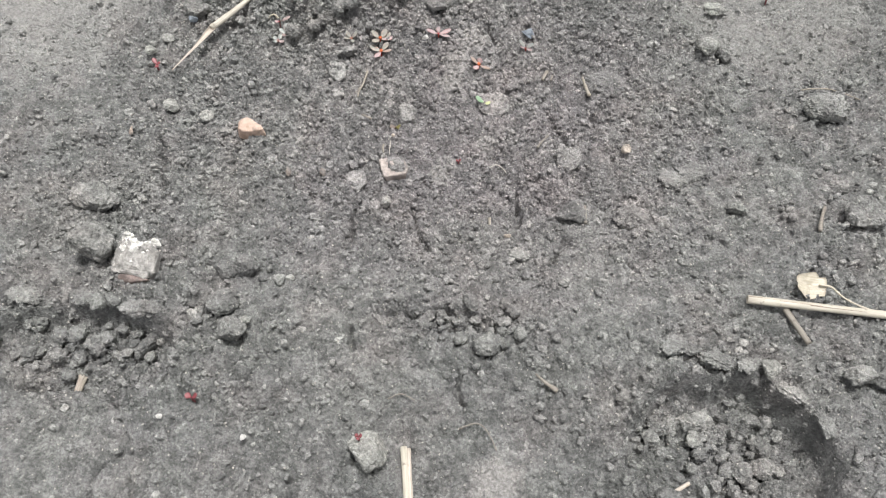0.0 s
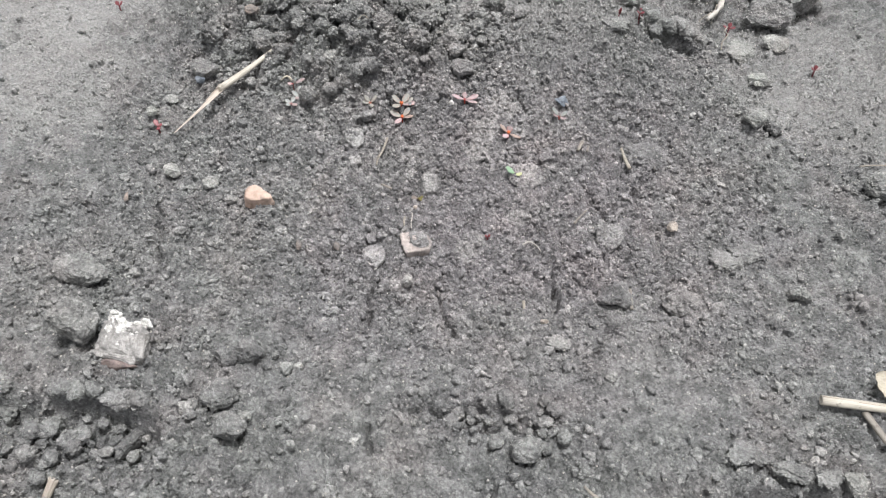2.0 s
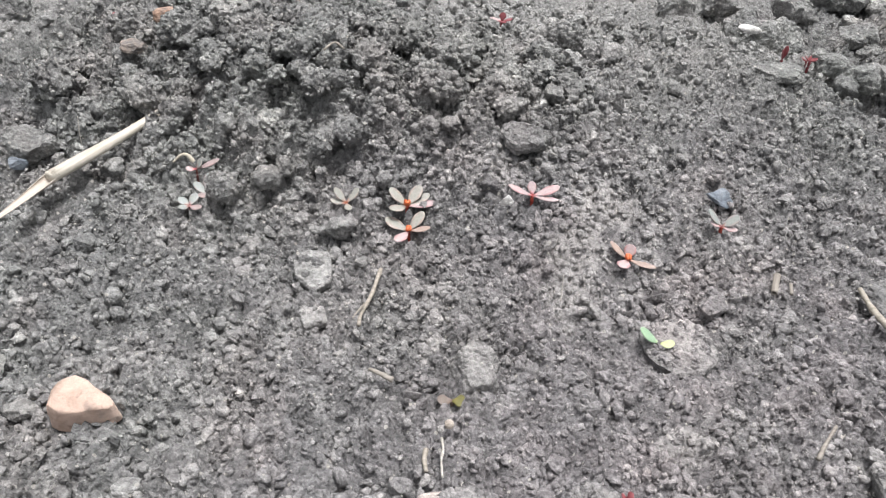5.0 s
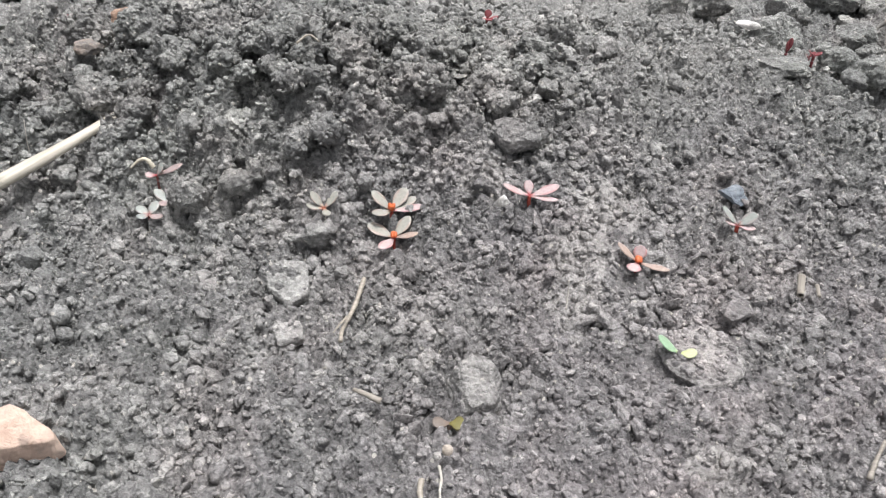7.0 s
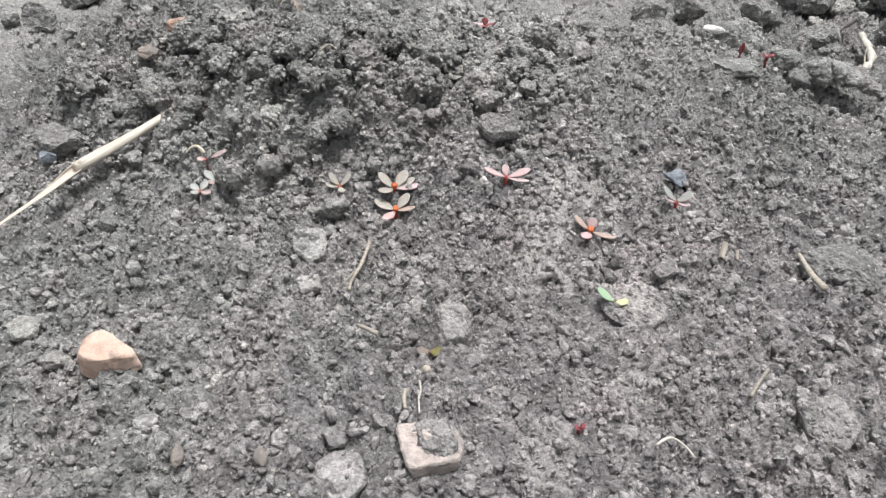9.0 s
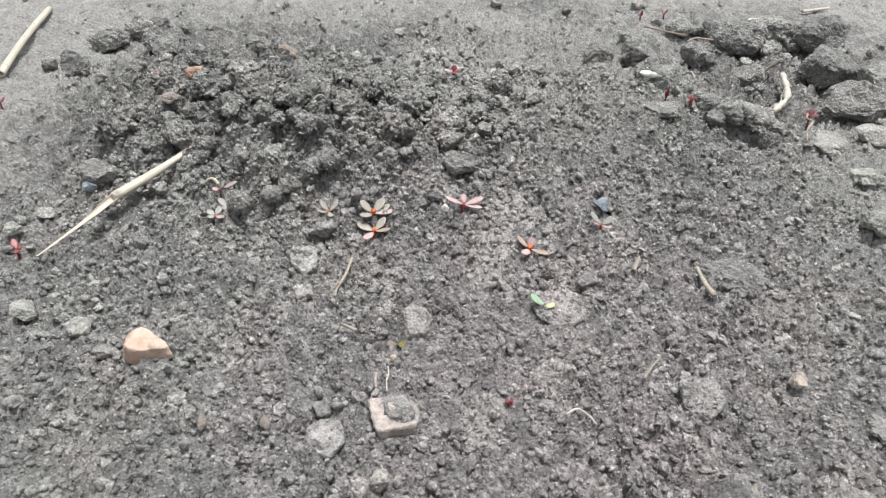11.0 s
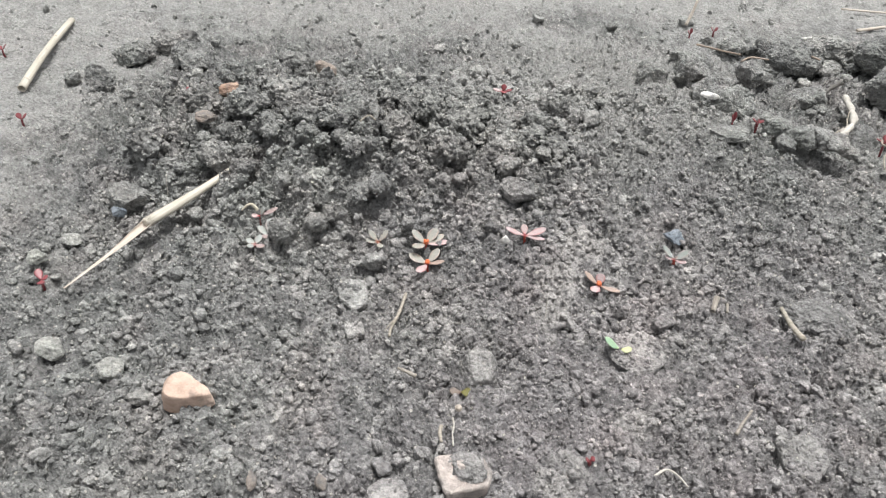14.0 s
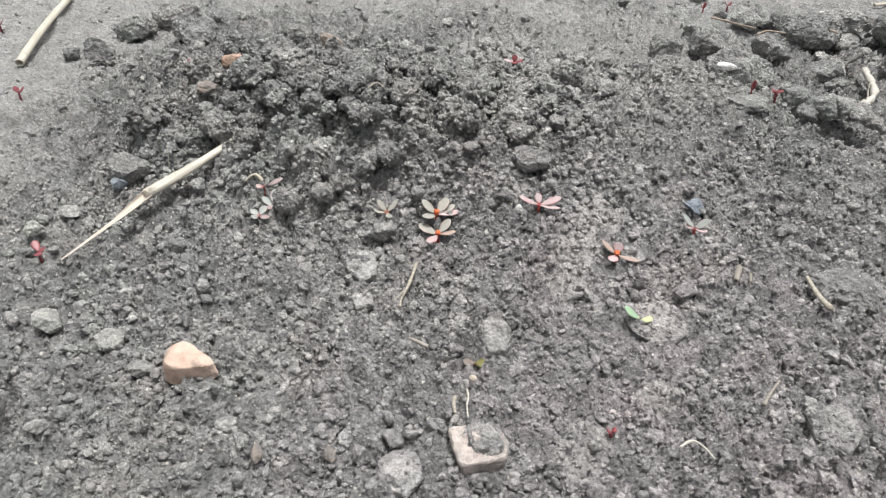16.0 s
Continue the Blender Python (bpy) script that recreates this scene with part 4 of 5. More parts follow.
v, f = cut_stone([((0.10, -0.62, 1), 0.45), ((0.95, -0.3, 0.3), 0.62), ((-0.9, -0.35, 0.3), 0.62), ((0.4, 0.9, 0.2), 0.70), ((-0.5, 0.85, 0.2), 0.72), ((0.2, -1, -0.1), 0.75)], (0.0056, 0.0062, 0.0050), 37, 0.10)
grey_stone = new("stone", mesh_from("stone", v, f, GREY, False))
grey_stone.matrix_basis = pose(0.0168, -0.0378, gz(0.0168, -0.0378) + 0.0006, 0, 0, 8)
CLEAR.append((0.0168, -0.0378, 0.0044))
tagged(grey_stone, "rough grey stone with a slanting face beside seed leaves", "stone")
slab("broad flat clay-grey stone flush with the soil", 0.0570, -0.0290, [(-7.4, 3.2), (-4.3, 5.8), (4.6, 8.0), (6.8, 4.6), (8.4, -1.7), (4.8, -6.6), (-0.6, -8.0), (-5.2, -4.8), (-7.0, -0.6)], 2.5, 1.0, GREY, 38, 0.9, crumbed=110)
slab("angular dark-grey block of stone half sunk", 0.0926, -0.0590, [(-5.4, 5.2), (4.6, 7.0), (6.3, -0.9), (0.4, -8.2), (-5.0, -3.4)], 4.0, 2.0, FLUSH, 39, 0.8, lean=(-0.05, 0.03), crumbed=60)
rock("stone", "cream-yellow pebble with a soiled side", "pebble", 0.1190, -0.0520, 0.0023, 0.0025, 0.0027, YELLOW, 40, sink=0.25, cuts=7)
rock("stone", "small white pebble beside a seedling", "pebble", 0.0219, 0.0055, 0.0016, 0.0013, 0.0024, WHITE, 42, sink=0.2, cuts=6, lift=0.0022)
rock("stone", "pale grey stone in crumbly soil", "stone", 0.0133, -0.0910, 0.0030, 0.0028, 0.0024, LIGHT, 43, sink=0.25, cuts=8, lift=0.0012)
rock("stone", "small rounded grey stone in soil", "stone", 0.0896, -0.1275, 0.0026, 0.0025, 0.0020, GREY, 44, sink=0.40, cuts=5)
rock("stone", "tiny cream pebble on the soil", "pebble", 0.0661, -0.1048, 0.0016, 0.0013, 0.0012, YELLOW, 45, sink=0.25)
rock("stone", "flat brownish stone chip in soil", "stone chip", 0.0715, -0.1150, 0.0044, 0.0030, 0.0020, GREY, 46, sink=0.42, cuts=5, rough=0.2, level=4, bare=0.6)
rock("stone", "small pale stone at the edge of the hollow", "stone", -0.0240, -0.1372, 0.0026, 0.0026, 0.0022, GREY, 47, sink=0.35)
rock("stone", "small whitish stone stuck to a clod", "stone", -0.0322, -0.1605, 0.0024, 0.0023, 0.0022, LIGHT, 48, sink=0.1, lift=0.002)
rock("stone", "angular pale-grey stone on the soil", "stone", -0.0975, -0.0370, 0.0044, 0.0042, 0.0030, LIGHT, 49, rz=15, sink=0.28, cuts=10, rough=0.07)
rock("stone", "angular pale-grey stone on the soil", "stone", -0.0785, -0.0438, 0.0045, 0.0042, 0.0030, LIGHT, 61, rz=50, sink=0.28, cuts=10, rough=0.07)
rock("stone", "small grey stone beside the pink pebble", "stone", -0.0655, -0.0537, 0.0036, 0.0028, 0.0024, GREY, 62, sink=0.40)
rock("stone", "small dark blue chip of stone", "stone chip", -0.0995, 0.0190, 0.0026, 0.0024, 0.0022, SLATE, 94, sink=0.25, lift=0.0008)
rock("stone", "wedge of pale stone beside a red sprout", "stone", -0.1165, -0.0025, 0.0036, 0.0032, 0.0030, LIGHT, 63, rz=30, sink=0.25, cuts=9, lift=0.001)
rock("stone", "flat bluish-grey stone chip on soil", "stone chip", -0.1100, 0.0085, 0.0038, 0.0032, 0.0016, GREY, 64, sink=0.40)
rock("stone", "pale flat stone with a rootlet across it", "stone", 0.1610, 0.0675, 0.0092, 0.0085, 0.0050, PALE_CLOD, 65, lift=-0.0012, sink=0.48, cuts=4, rough=0.12, level=4)
rock("stone", "orange-brown stone lying on the heap", "stone", -0.0790, 0.0810, 0.0044, 0.0034, 0.0036, ORANGE, 66, rz=20, sink=0.3, lift=0.002)
rock("stone", "dull pinkish flat stone in the heap", "stone", -0.0815, 0.0590, 0.0038, 0.0036, 0.0026, BROWNSTONE, 67, sink=0.3, lift=0.002)
rock("stone", "pale pinkish stone on the heap", "stone", -0.0500, 0.1100, 0.0048, 0.0040, 0.0040, BROWNSTONE, 68, sink=0.25, lift=0.002)
rock("stone", "pale flat chip beside a far seedling", "stone chip", 0.0135, 0.0900, 0.0050, 0.0026, 0.0014, LIGHT, 69, sink=0.2, lift=0.001)
rock("stone", "pale silt lump with a red fleck on top", "stone", 0.0200, -0.2065, 0.0075, 0.0072, 0.0062, LIGHT, 81, sink=0.2, cuts=4, rough=0.10, level=4)
rock("stone", "pale lump of silt on the rim of the pit", "stone", 0.1670, -0.1600, 0.0042, 0.0046, 0.0034, PALE_CLOD, 82, sink=0.2, cuts=8, lift=0.001)
rock("stone", "tiny white stone on trodden soil", "pebble", -0.0238, -0.2044, 0.0014, 0.0013, 0.0012, WHITE, 83, sink=0.25, lift=0.0008)
rock("stone", "tiny white stone on trodden soil", "pebble", -0.0550, -0.1988, 0.0013, 0.0009, 0.0009, WHITE, 84, sink=0.25, lift=0.0008)
rock("stone", "pale weathered lump of silt", "stone", 0.1385, -0.0675, 0.0062, 0.0056, 0.0032, FLUSH, 85, sink=0.42, cuts=3, rough=0.30, knobs=0.3, level=5, bare=0.5)
rock("stone", "pale weathered lump of silt", "stone", 0.1480, -0.0620, 0.0068, 0.0050, 0.0032, FLUSH, 86, sink=0.42, cuts=3, rough=0.30, knobs=0.3, level=5, bare=0.5)
rock("stone", "smooth grey-green sliver of stone", "stone chip", -0.0207, 0.0005, 0.0024, 0.0014, 0.0012, GREY, 87, rz=20, sink=0.30, lift=0.0008)
rock("stone", "pale broken stone among clods", "stone", 0.1820, 0.0760, 0.0072, 0.0056, 0.0046, LIGHT, 88, sink=0.25, cuts=9, rough=0.08, lift=0.001)
rock("stone", "pale stone among clods", "stone", 0.1690, 0.0450, 0.0056, 0.0046, 0.0036, LIGHT, 89, sink=0.3, lift=0.001)

# the crusted fragment: grey body, white jagged crust on top, a brownish broken edge
fx, fy = -0.0808, -0.1345
frag = anchor("crusted_stone", (fx, fy, gz(fx, fy)), -8)
v, f = lump(97, 5, 1, 0.06, boxy=0.32)
v[:, 0] *= 1 - 0.10 * v[:, 1]
v[:, 1] -= 0.30 * np.exp(-((v[:, 0] / 0.5) ** 2)) * (v[:, 1] > 0.3)
part("body", mesh_from("body", roughen(v * (0.0082, 0.0074, 0.0036), 0.0010, 0.0028, 9), f, CRUSTED, False), frag, pose(0, 0, 0.0054, 26, 0, 0))
CLEAR.append((fx, fy, 0.0085))
g = random.Random(44)
scabs = [(-0.0054, 0.0060, 0.0092, 0.0026, 1.0), (0.0054, 0.0058, 0.0090, 0.0026, 0.9), (-0.0058, 0.0068, 0.0112, 0.0014, 1.3), (0.0058, 0.0064, 0.0106, 0.0014, 1.1), (-0.0030, 0.0050, 0.0086, 0.0020, 0.8), (0.0030, 0.0048, 0.0086, 0.0020, 0.8)]
for k in range(16):
    u, w = g.uniform(-0.0066, 0.0066), 0.0048 - 0.0066 * g.random() ** 1.6
    scabs.append((u, w - 0.0012 * math.exp(-((u / 0.003) ** 2)), 0.0086 + 0.49 * w, g.uniform(0.0010, 0.0021), 0.45))
for k, (u, w, q, r, high) in enumerate(scabs):
    v, f = lump(120 + k, 4, 6, 0.22, 0.25)
    part("white_crust", mesh_from("white_crust", v * (r, r * 0.9, r * high), f, SALT, False), frag, pose(u, w, q, 24, 0, 0), "white jagged crystalline crust")
v, f = lump(131, 3, 10, 0.08)
part("broken_edge", mesh_from("broken_edge", v * (0.0090, 0.0016, 0.0024), f, BRICK), frag, pose(0.0002, -0.0084, 0.0034, -20, 3, 0), "brownish-pink broken edge of the stone")
tagged(frag, "broken grey stone with white jagged crust", "stone")

# ---- straws, twigs and roots ----
a, b, c = (-0.0648, 0.0352, 0.0056), (-0.0866, 0.0102, -0.0012), (-0.1015, -0.0190, -0.0052)
straw = anchor("straw", a)
A = Vector(a)
part("culm", culm_mesh("culm", (Vector(b) - A).length, 0.00112, 0.0018, 0.0003, STRAW, bend=0.0006), straw, aim((0, 0, 0), Vector(b) - A), "pale yellow hollow stalk")
d = Vector(c) - Vector(b)
part("split_sheath", channel_mesh("split_sheath", d.length * 1.02, 0.0020, 0.0004, 0.00025, STRAW_PALE), straw, aim(Vector(b) - A - d.normalized() * 0.002, Vector(c) - A), "split open end tapering to a point")
v, f = lump(140, 2, 0, 0.1)
part("node", mesh_from("node", v * (0.0007, 0.0018, 0.0016), f, STRAW), straw, aim(Vector(b) - A, Vector(c) - A), "swollen node of the stalk")
for k in range(17):
    q = A.lerp(Vector(c), k / 16)
    CLEAR.append((q.x, q.y, 0.0022))
tagged(straw, "dry yellow straw with a split tapering end", "straw")


def straw_piece(label, a, b, r, bend=0.0, mat=STRAW, lift=0.0, name="straw"):
    za, zb = gz(*a) + r + 0.0005 + lift, gz(*b) + r + 0.0005 + lift
    p, q = Vector((*a, za)), Vector((*b, zb))
    for k in range(13):
        CLEAR.append((a[0] + (b[0] - a[0]) * k / 12, a[1] + (b[1] - a[1]) * k / 12, r * 1.3))
    root = new(name, culm_mesh(name, (q - p).length, r, r * 0.9, r * 0.22, mat, bend=bend))
    root.matrix_basis = aim(p, q)
    return tagged(root, label, "straw")


thick = straw_piece("thick pale straw with a split end", (0.1624, -0.1297), (0.236, -0.1335), 0.0018, lift=0.0006)
for k in range(3):
    part("fibre_split", strand_mesh("fibre_split", [(0.0002 + 0.012 * k, 0.0006 - 0.0005 * k, 0.00142), (0.006 + 0.014 * k, 0.0005 - 0.0005 * k, 0.00142), (0.012 + 0.017 * k, 0.0002 - 0.0004 * k, 0.00146)], 0.00018, 0.00006, RUSSET, 80 + k), thick, None, "brown lengthwise split in the straw")
straw_piece("pale straw lying behind the heap", (-0.1687, 0.097), (-0.1765, 0.162), 0.0017, 0.0012)
straw_piece("short stub of split straw", (0.0322, -0.2030), (0.0352, -0.2220), 0.0012)
straw_piece("short stub of split straw", (0.0338, -0.2034), (0.0366, -0.2220), 0.0009, mat=STRAW_PALE)
straw_piece("short bleached straw fragment", (0.1943, 0.208), (0.2085, 0.2116), 0.0009, mat=STRAW_PALE)
straw_piece("thin bleached straw on far soil", (0.196, 0.237), (0.238, 0.234), 0.0006, mat=STRAW_PALE)
straw_piece("small stub of grey straw", (0.0826, -0.0065), (0.0802, -0.0128), 0.0008, mat=TWIG)
straw_piece("small stub of grey straw", (0.0852, -0.0085), (0.0846, -0.0118), 0.0004, mat=TWIG)
straw_piece("grey straw fragment lying under the thick straw", (0.1777, -0.1318), (0.1845, -0.1468), 0.0013, mat=TWIG)
straw_piece("small upright-looking straw chip", (0.0994, -0.0857), (0.0996, -0.0952), 0.0007, mat=TWIG)
straw_piece("tiny pale straw chip", (0.0583, -0.0954), (0.0587, -0.1014), 0.0006, mat=ROOT)
straw_piece("tiny pale straw chip in the pit", (0.1315, -0.2040), (0.1378, -0.2000), 0.0008, mat=STRAW_PALE)
straw_piece("tiny bleached fibre bundle", (-0.0920, -0.1812), (-0.0937, -0.1866), 0.0011, mat=STRAW_PALE)
straw_piece("tiny bleached fibre bundle", (-0.0906, -0.1816), (-0.0926, -0.1862), 0.0008, mat=ROOT)

twig = strand("twig", "thin curved pale twig with a fork", "twig", [(-0.0049, -0.0118), (-0.0061, -0.0184), (-0.0076, -0.0245), (-0.0077, -0.0278)], 0.00050, 0.00042, ROOT, 1, lifts=(0.0006, 0.0004, 0.0004, 0))
part("fork", strand_mesh("fork", [(-0.0022, -0.0112, 0.002), (-0.0034, -0.0135, 0.0018), (-0.0042, -0.0150, 0.0014)], 0.00022, 0.00012, ROOT, 2), twig)
strand("twig", "short pale bent twig on soil", "twig", [(0.0996, -0.0095), (0.1014, -0.0152), (0.1029, -0.0209)], 0.0006, 0.0009, ROOT, 3)
strand("twig", "small brownish twig between crumbs", "twig", [(-0.0040, -0.0407), (-0.0018, -0.0418), (0.0008, -0.0426)], 0.0004, 0.0006, TWIG, 4)
strand("twig", "thin grey-brown twig on the soil", "twig", [(0.0785, -0.0535), (0.0805, -0.0505), (0.0835, -0.0466)], 0.0005, 0.0003, TWIG, 5)
strand("twig", "short grey pointed twig on soil", "twig", [(0.0777, -0.1721), (0.0815, -0.1747), (0.0858, -0.1778)], 0.0004, 0.0010, TWIG, 6)
strand("twig", "short bent grey twig on soil", "twig", [(0.2038, -0.0782), (0.2008, -0.0850), (0.1985, -0.0925)], 0.0008, 0.0009, TWIG, 7)
strand("rootlet", "thin arched pale rootlet", "rootlet", [(0.0572, -0.0674), (0.0600, -0.0660), (0.0630, -0.0664), (0.0650, -0.0682)], 0.00035, 0.0002, ROOT_WHITE, 8, lifts=(0, 0.0012, 0.0010, 0))
strand("rootlet", "hair-thin upright fibre in soil", "rootlet", [(0.0340, -0.0185), (0.0341, -0.0170), (0.0340, -0.0160)], 0.00018, 0.0001, ROOT_WHITE, 9, lifts=(0, 0.002, 0.0045))
strand("rootlet", "short pale rootlet among crumbs", "rootlet", [(0.0082, -0.0570), (0.0080, -0.0590), (0.0085, -0.0612)], 0.0005, 0.0004, ROOT, 10)
strand("rootlet", "thin pale rootlet hanging from a seed", "rootlet", [(0.0108, -0.0540), (0.0112, -0.0565), (0.0110, -0.0590), (0.0114, -0.0620)], 0.00025, 0.0002, ROOT_WHITE, 11)
strand("rootlet", "curled grey-brown root on cracked soil", "rootlet", [(0.0510, -0.1955), (0.0560, -0.1940), (0.0595, -0.1950), (0.0625, -0.1985), (0.0645, -0.2020)], 0.0003, 0.0002, TWIG, 12, lifts=(0, 0.001, 0.0015, 0.0005, 0))
strand("rootlet", "thin curved root on the ridge", "rootlet", [(0.0250, -0.1870), (0.0295, -0.1850), (0.0345, -0.1865)], 0.00025, 0.0002, TWIG, 13)
strand("rootlet", "long thin tan root lying on soil", "rootlet", [(0.2050, -0.0085), (0.2120, -0.0065), (0.2203, -0.0067), (0.2331, -0.0110)], 0.0004, 0.0003, ROOT, 14)
white_root = strand("root", "thick white peeling root with frayed ends", "root", [(0.1640, 0.1320), (0.1634, 0.1270), (0.1622, 0.1180), (0.1580, 0.1060), (0.1520, 0.1000)], 0.0010, 0.0015, ROOT_WHITE, 15, lifts=(0.003, 0.004, 0.0045, 0.004, 0.002), wobble=0.45)
for k, (u, w, q) in enumerate(((-0.0030, -0.0200, 0.0030), (-0.0075, -0.0330, 0.0015), (-0.0145, -0.0360, 0.0005))):
    part("peeling_fibre", strand_mesh("peeling_fibre", [(-0.0018 - 0.004 * k, -0.012 - 0.008 * k, 0.0052), (u - 0.001, w + 0.004, q + 0.002), (u - 0.002, w, q)], 0.00035, 0.00015, ROOT, 60 + k), white_root)
strand("root", "thin russet root over clods", "root", [(0.1488, 0.1735), (0.1530, 0.1645), (0.1605, 0.1590)], 0.0006, 0.0005, RUSSET, 16, lifts=(0.009, 0.008, 0.006))
strand("root", "thin russet root over clods", "root", [(0.1055, 0.1590), (0.1105, 0.1560), (0.1170, 0.1590), (0.1275, 0.1645)], 0.0005, 0.0004, RUSSET, 17, lifts=(0.006, 0.006, 0.005, 0.004))
strand("root", "thin russet root over clods", "root", [(0.1260, 0.1570), (0.1310, 0.1600), (0.1385, 0.1585)], 0.0005, 0.0004, RUSSET, 18, lifts=(0.005, 0.005, 0.004))
strand("rootlet", "white rootlet hanging over a pale stone", "rootlet", [(0.1570, 0.0800), (0.1540, 0.0730), (0.1548, 0.0690), (0.1520, 0.0650), (0.1515, 0.0610)], 0.0004, 0.0003, ROOT, 19, lifts=(0.005, 0.0045, 0.004, 0.003, 0.002))
strand("root", "dark split root between clods", "root", [(0.1480, 0.1320), (0.1530, 0.1340), (0.1590, 0.1390), (0.1640, 0.1395)], 0.0008, 0.0013, BARK, 20, lifts=(0.001, 0.004, 0.002, 0.003), wobble=0.35)
strand("sprout_stalk", "pale leaning stalk on far soil", "stalk", [(0.1085, 0.1960), (0.1110, 0.1990), (0.1125, 0.2010)], 0.0008, 0.0006, STRAW_PALE, 22, lifts=(0, 0.005, 0.010))
strand("rootlet", "tiny pale root fibre on the heap", "rootlet", [(-0.0250, 0.0385), (-0.0225, 0.0400), (-0.0200, 0.0392)], 0.0003, 0.0002, ROOT, 23, lifts=(0.005, 0.006, 0.005))
strand("rootlet", "fine fibre standing beside the straw", "rootlet", [(-0.0855, 0.0260), (-0.0850, 0.0255), (-0.0848, 0.0262)], 0.00016, 0.0001, ROOT_WHITE, 24, lifts=(0, 0.004, 0.008))


def husk(label, x, y, length, r, rz, mat, seed, sink=0.3, lift=0.0):
    v, f = lump(seed, 3, 3, 0.08)
    v = v * (length / 2, r, r * 0.8)
    v[:, 1] *= 1 - 0.45 * np.clip(v[:, 0] / (length / 2), 0, 1)
    ob = new("seed_husk", mesh_from("seed_husk", v, f, mat))
    ob.matrix_basis = pose(x, y, gz(x, y) + 0.001 + lift + r * 0.8 * (1 - 2 * sink), 0, 0, rz)
    return tagged(ob, label, "seed husk")


husk("tan seed husk with a pointed end", -0.0326, -0.0762, 0.0062, 0.0012, 100, BROWNSTONE, 161, 0.15)
husk("tan seed husk in loose soil", -0.0175, -0.0748, 0.0048, 0.0014, 120, BROWNSTONE, 162, 0.15)
husk("tan seed husk in loose soil", -0.1115, -0.0545, 0.0055, 0.0012, 100, BROWNSTONE, 166, 0.15)
husk("whitish oblong husk beside a clod", 0.0985, 0.0990, 0.0075, 0.0018, -15, WHITE, 163, 0.1, 0.0046)
husk("pale husk fragment on a far clod", 0.1643, 0.1880, 0.0075, 0.0016, 10, WHITE, 164, 0.0, 0.0035)
husk("whitish husk fragment on soil", 0.0085, -0.0625, 0.0035, 0.0009, 60, LIGHT, 165, 0.1)
rock("seed", "round pale pinkish seed between crumbs", "seed", 0.0120, -0.0522, 0.0009, 0.0009, 0.0009, YELLOW, 171, sink=0.0, cuts=0, rough=0.03, lift=0.0012)
rock("seed", "round pale seed between crumbs", "seed", 0.0104, -0.0532, 0.0007, 0.0007, 0.0007, LIGHT, 172, sink=0.0, cuts=0, rough=0.03, lift=0.0012)


# the dry curled leaf with its wiry stalk
def dry_blade(name, w, h, mat, seed):
    off = Vector((seed * 3.1, 2.0, 0.5))
    verts, faces = [], []
    nu, nv = 12, 28
    for side in (1, -1):
        for i in range(nu + 1):
            for k in range(nv):
                a = 2 * math.pi * k / nv
                rim_ = 1 + 0.34 * noise.noise(Vector((math.cos(a), math.sin(a), 0)) * 2.2 + off) + 0.07 * noise.noise(Vector((math.cos(a), math.sin(a), 0)) * 7 + off)
                r = i / nu * rim_
                x, y = w * r * math.cos(a), h * r * math.sin(a)
                z = 0.0016 * (r * r) * (0.6 + noise.noise(Vector((x, y, 0)) * 260 + off)) + 0.0007 * noise.noise(Vector((x, y, 0)) * 600 + off)
                verts.append((x, y, z + side * 0.00012))
    m = (nu + 1) * nv
    for side in (0, 1):
        for i in range(nu):
            for k in range(nv):
                q = [side * m + i * nv + k, side * m + i * nv + (k + 1) % nv, side * m + (i + 1) * nv + (k + 1) % nv, side * m + (i + 1) * nv + k]
                faces.append(q[::-1] if side == 0 else q)
    for k in range(nv):
        faces.append((nu * nv + k, nu * nv + (k + 1) % nv, m + nu * nv + (k + 1) % nv, m + nu * nv + k))
    return mesh_from(name, verts, faces, mat)


lx, ly = 0.1892, -0.1208
dry = anchor("dry_leaf", (lx, ly, gz(lx, ly)))
part("blade", dry_blade("blade", 0.0064, 0.0056, DRY_LEAF, 1), dry, pose(0, 0, 0.0035, 22, 6, 0), "crinkled cream blade")
part("stalk", strand_mesh("stalk", [(0.0030, 0.0000, 0.0046), (0.0075, -0.0012, 0.0052), (0.0110, -0.0050, 0.0050), (0.0160, -0.0085, 0.0052), (0.0230, -0.0105, 0.0045)], 0.0005, 0.00035, DRY_LEAF, 5), dry, None, "thin wiry stalk")
tagged(dry, "small dry cream leaf with a wiry stalk", "dry leaf")

# ---- the seedlings ----
P = "purslane seedling with "
seedling(P + "sage oval leaves beside crumbs", (-0.0153, 0.0079, 0.0005), [(-3.0, 1.4, 3.1), (-3.7, -0.5, 0.9), (2.6, 2.1, 3.1), (1.2, -3.3, 0.5, 0.8)], 0.0022, LEAF_SAGE)
seedling(P + "grey-pink leaves and an orange bud", (-0.0010, 0.0091, 0.0002), [(-4.5, 2.2, 3.2), (2.8, 4.2, 3.2, 1.1), (6.9, 0.2, 1.5, 0.9, LEAF_ROSE), (-3.8, -3.3, 1.1, 1.0), (5.0, 3.4, 1.5, 1.0)], 0.0028, LEAF_SAGE, bud="open")
seedling(P + "sage leaves and a red round bud", (-0.0001, 0.0038, -0.0030), [(-5.7, 1.8, 1.7, 1.25), (3.1, 3.7, 3.1), (5.1, -0.2, 1.6, 0.75, LEAF_RUST), (-2.5, -5.2, 0.7, 0.95, LEAF_ROSE)], 0.0027, LEAF_SAGE, bud="round")
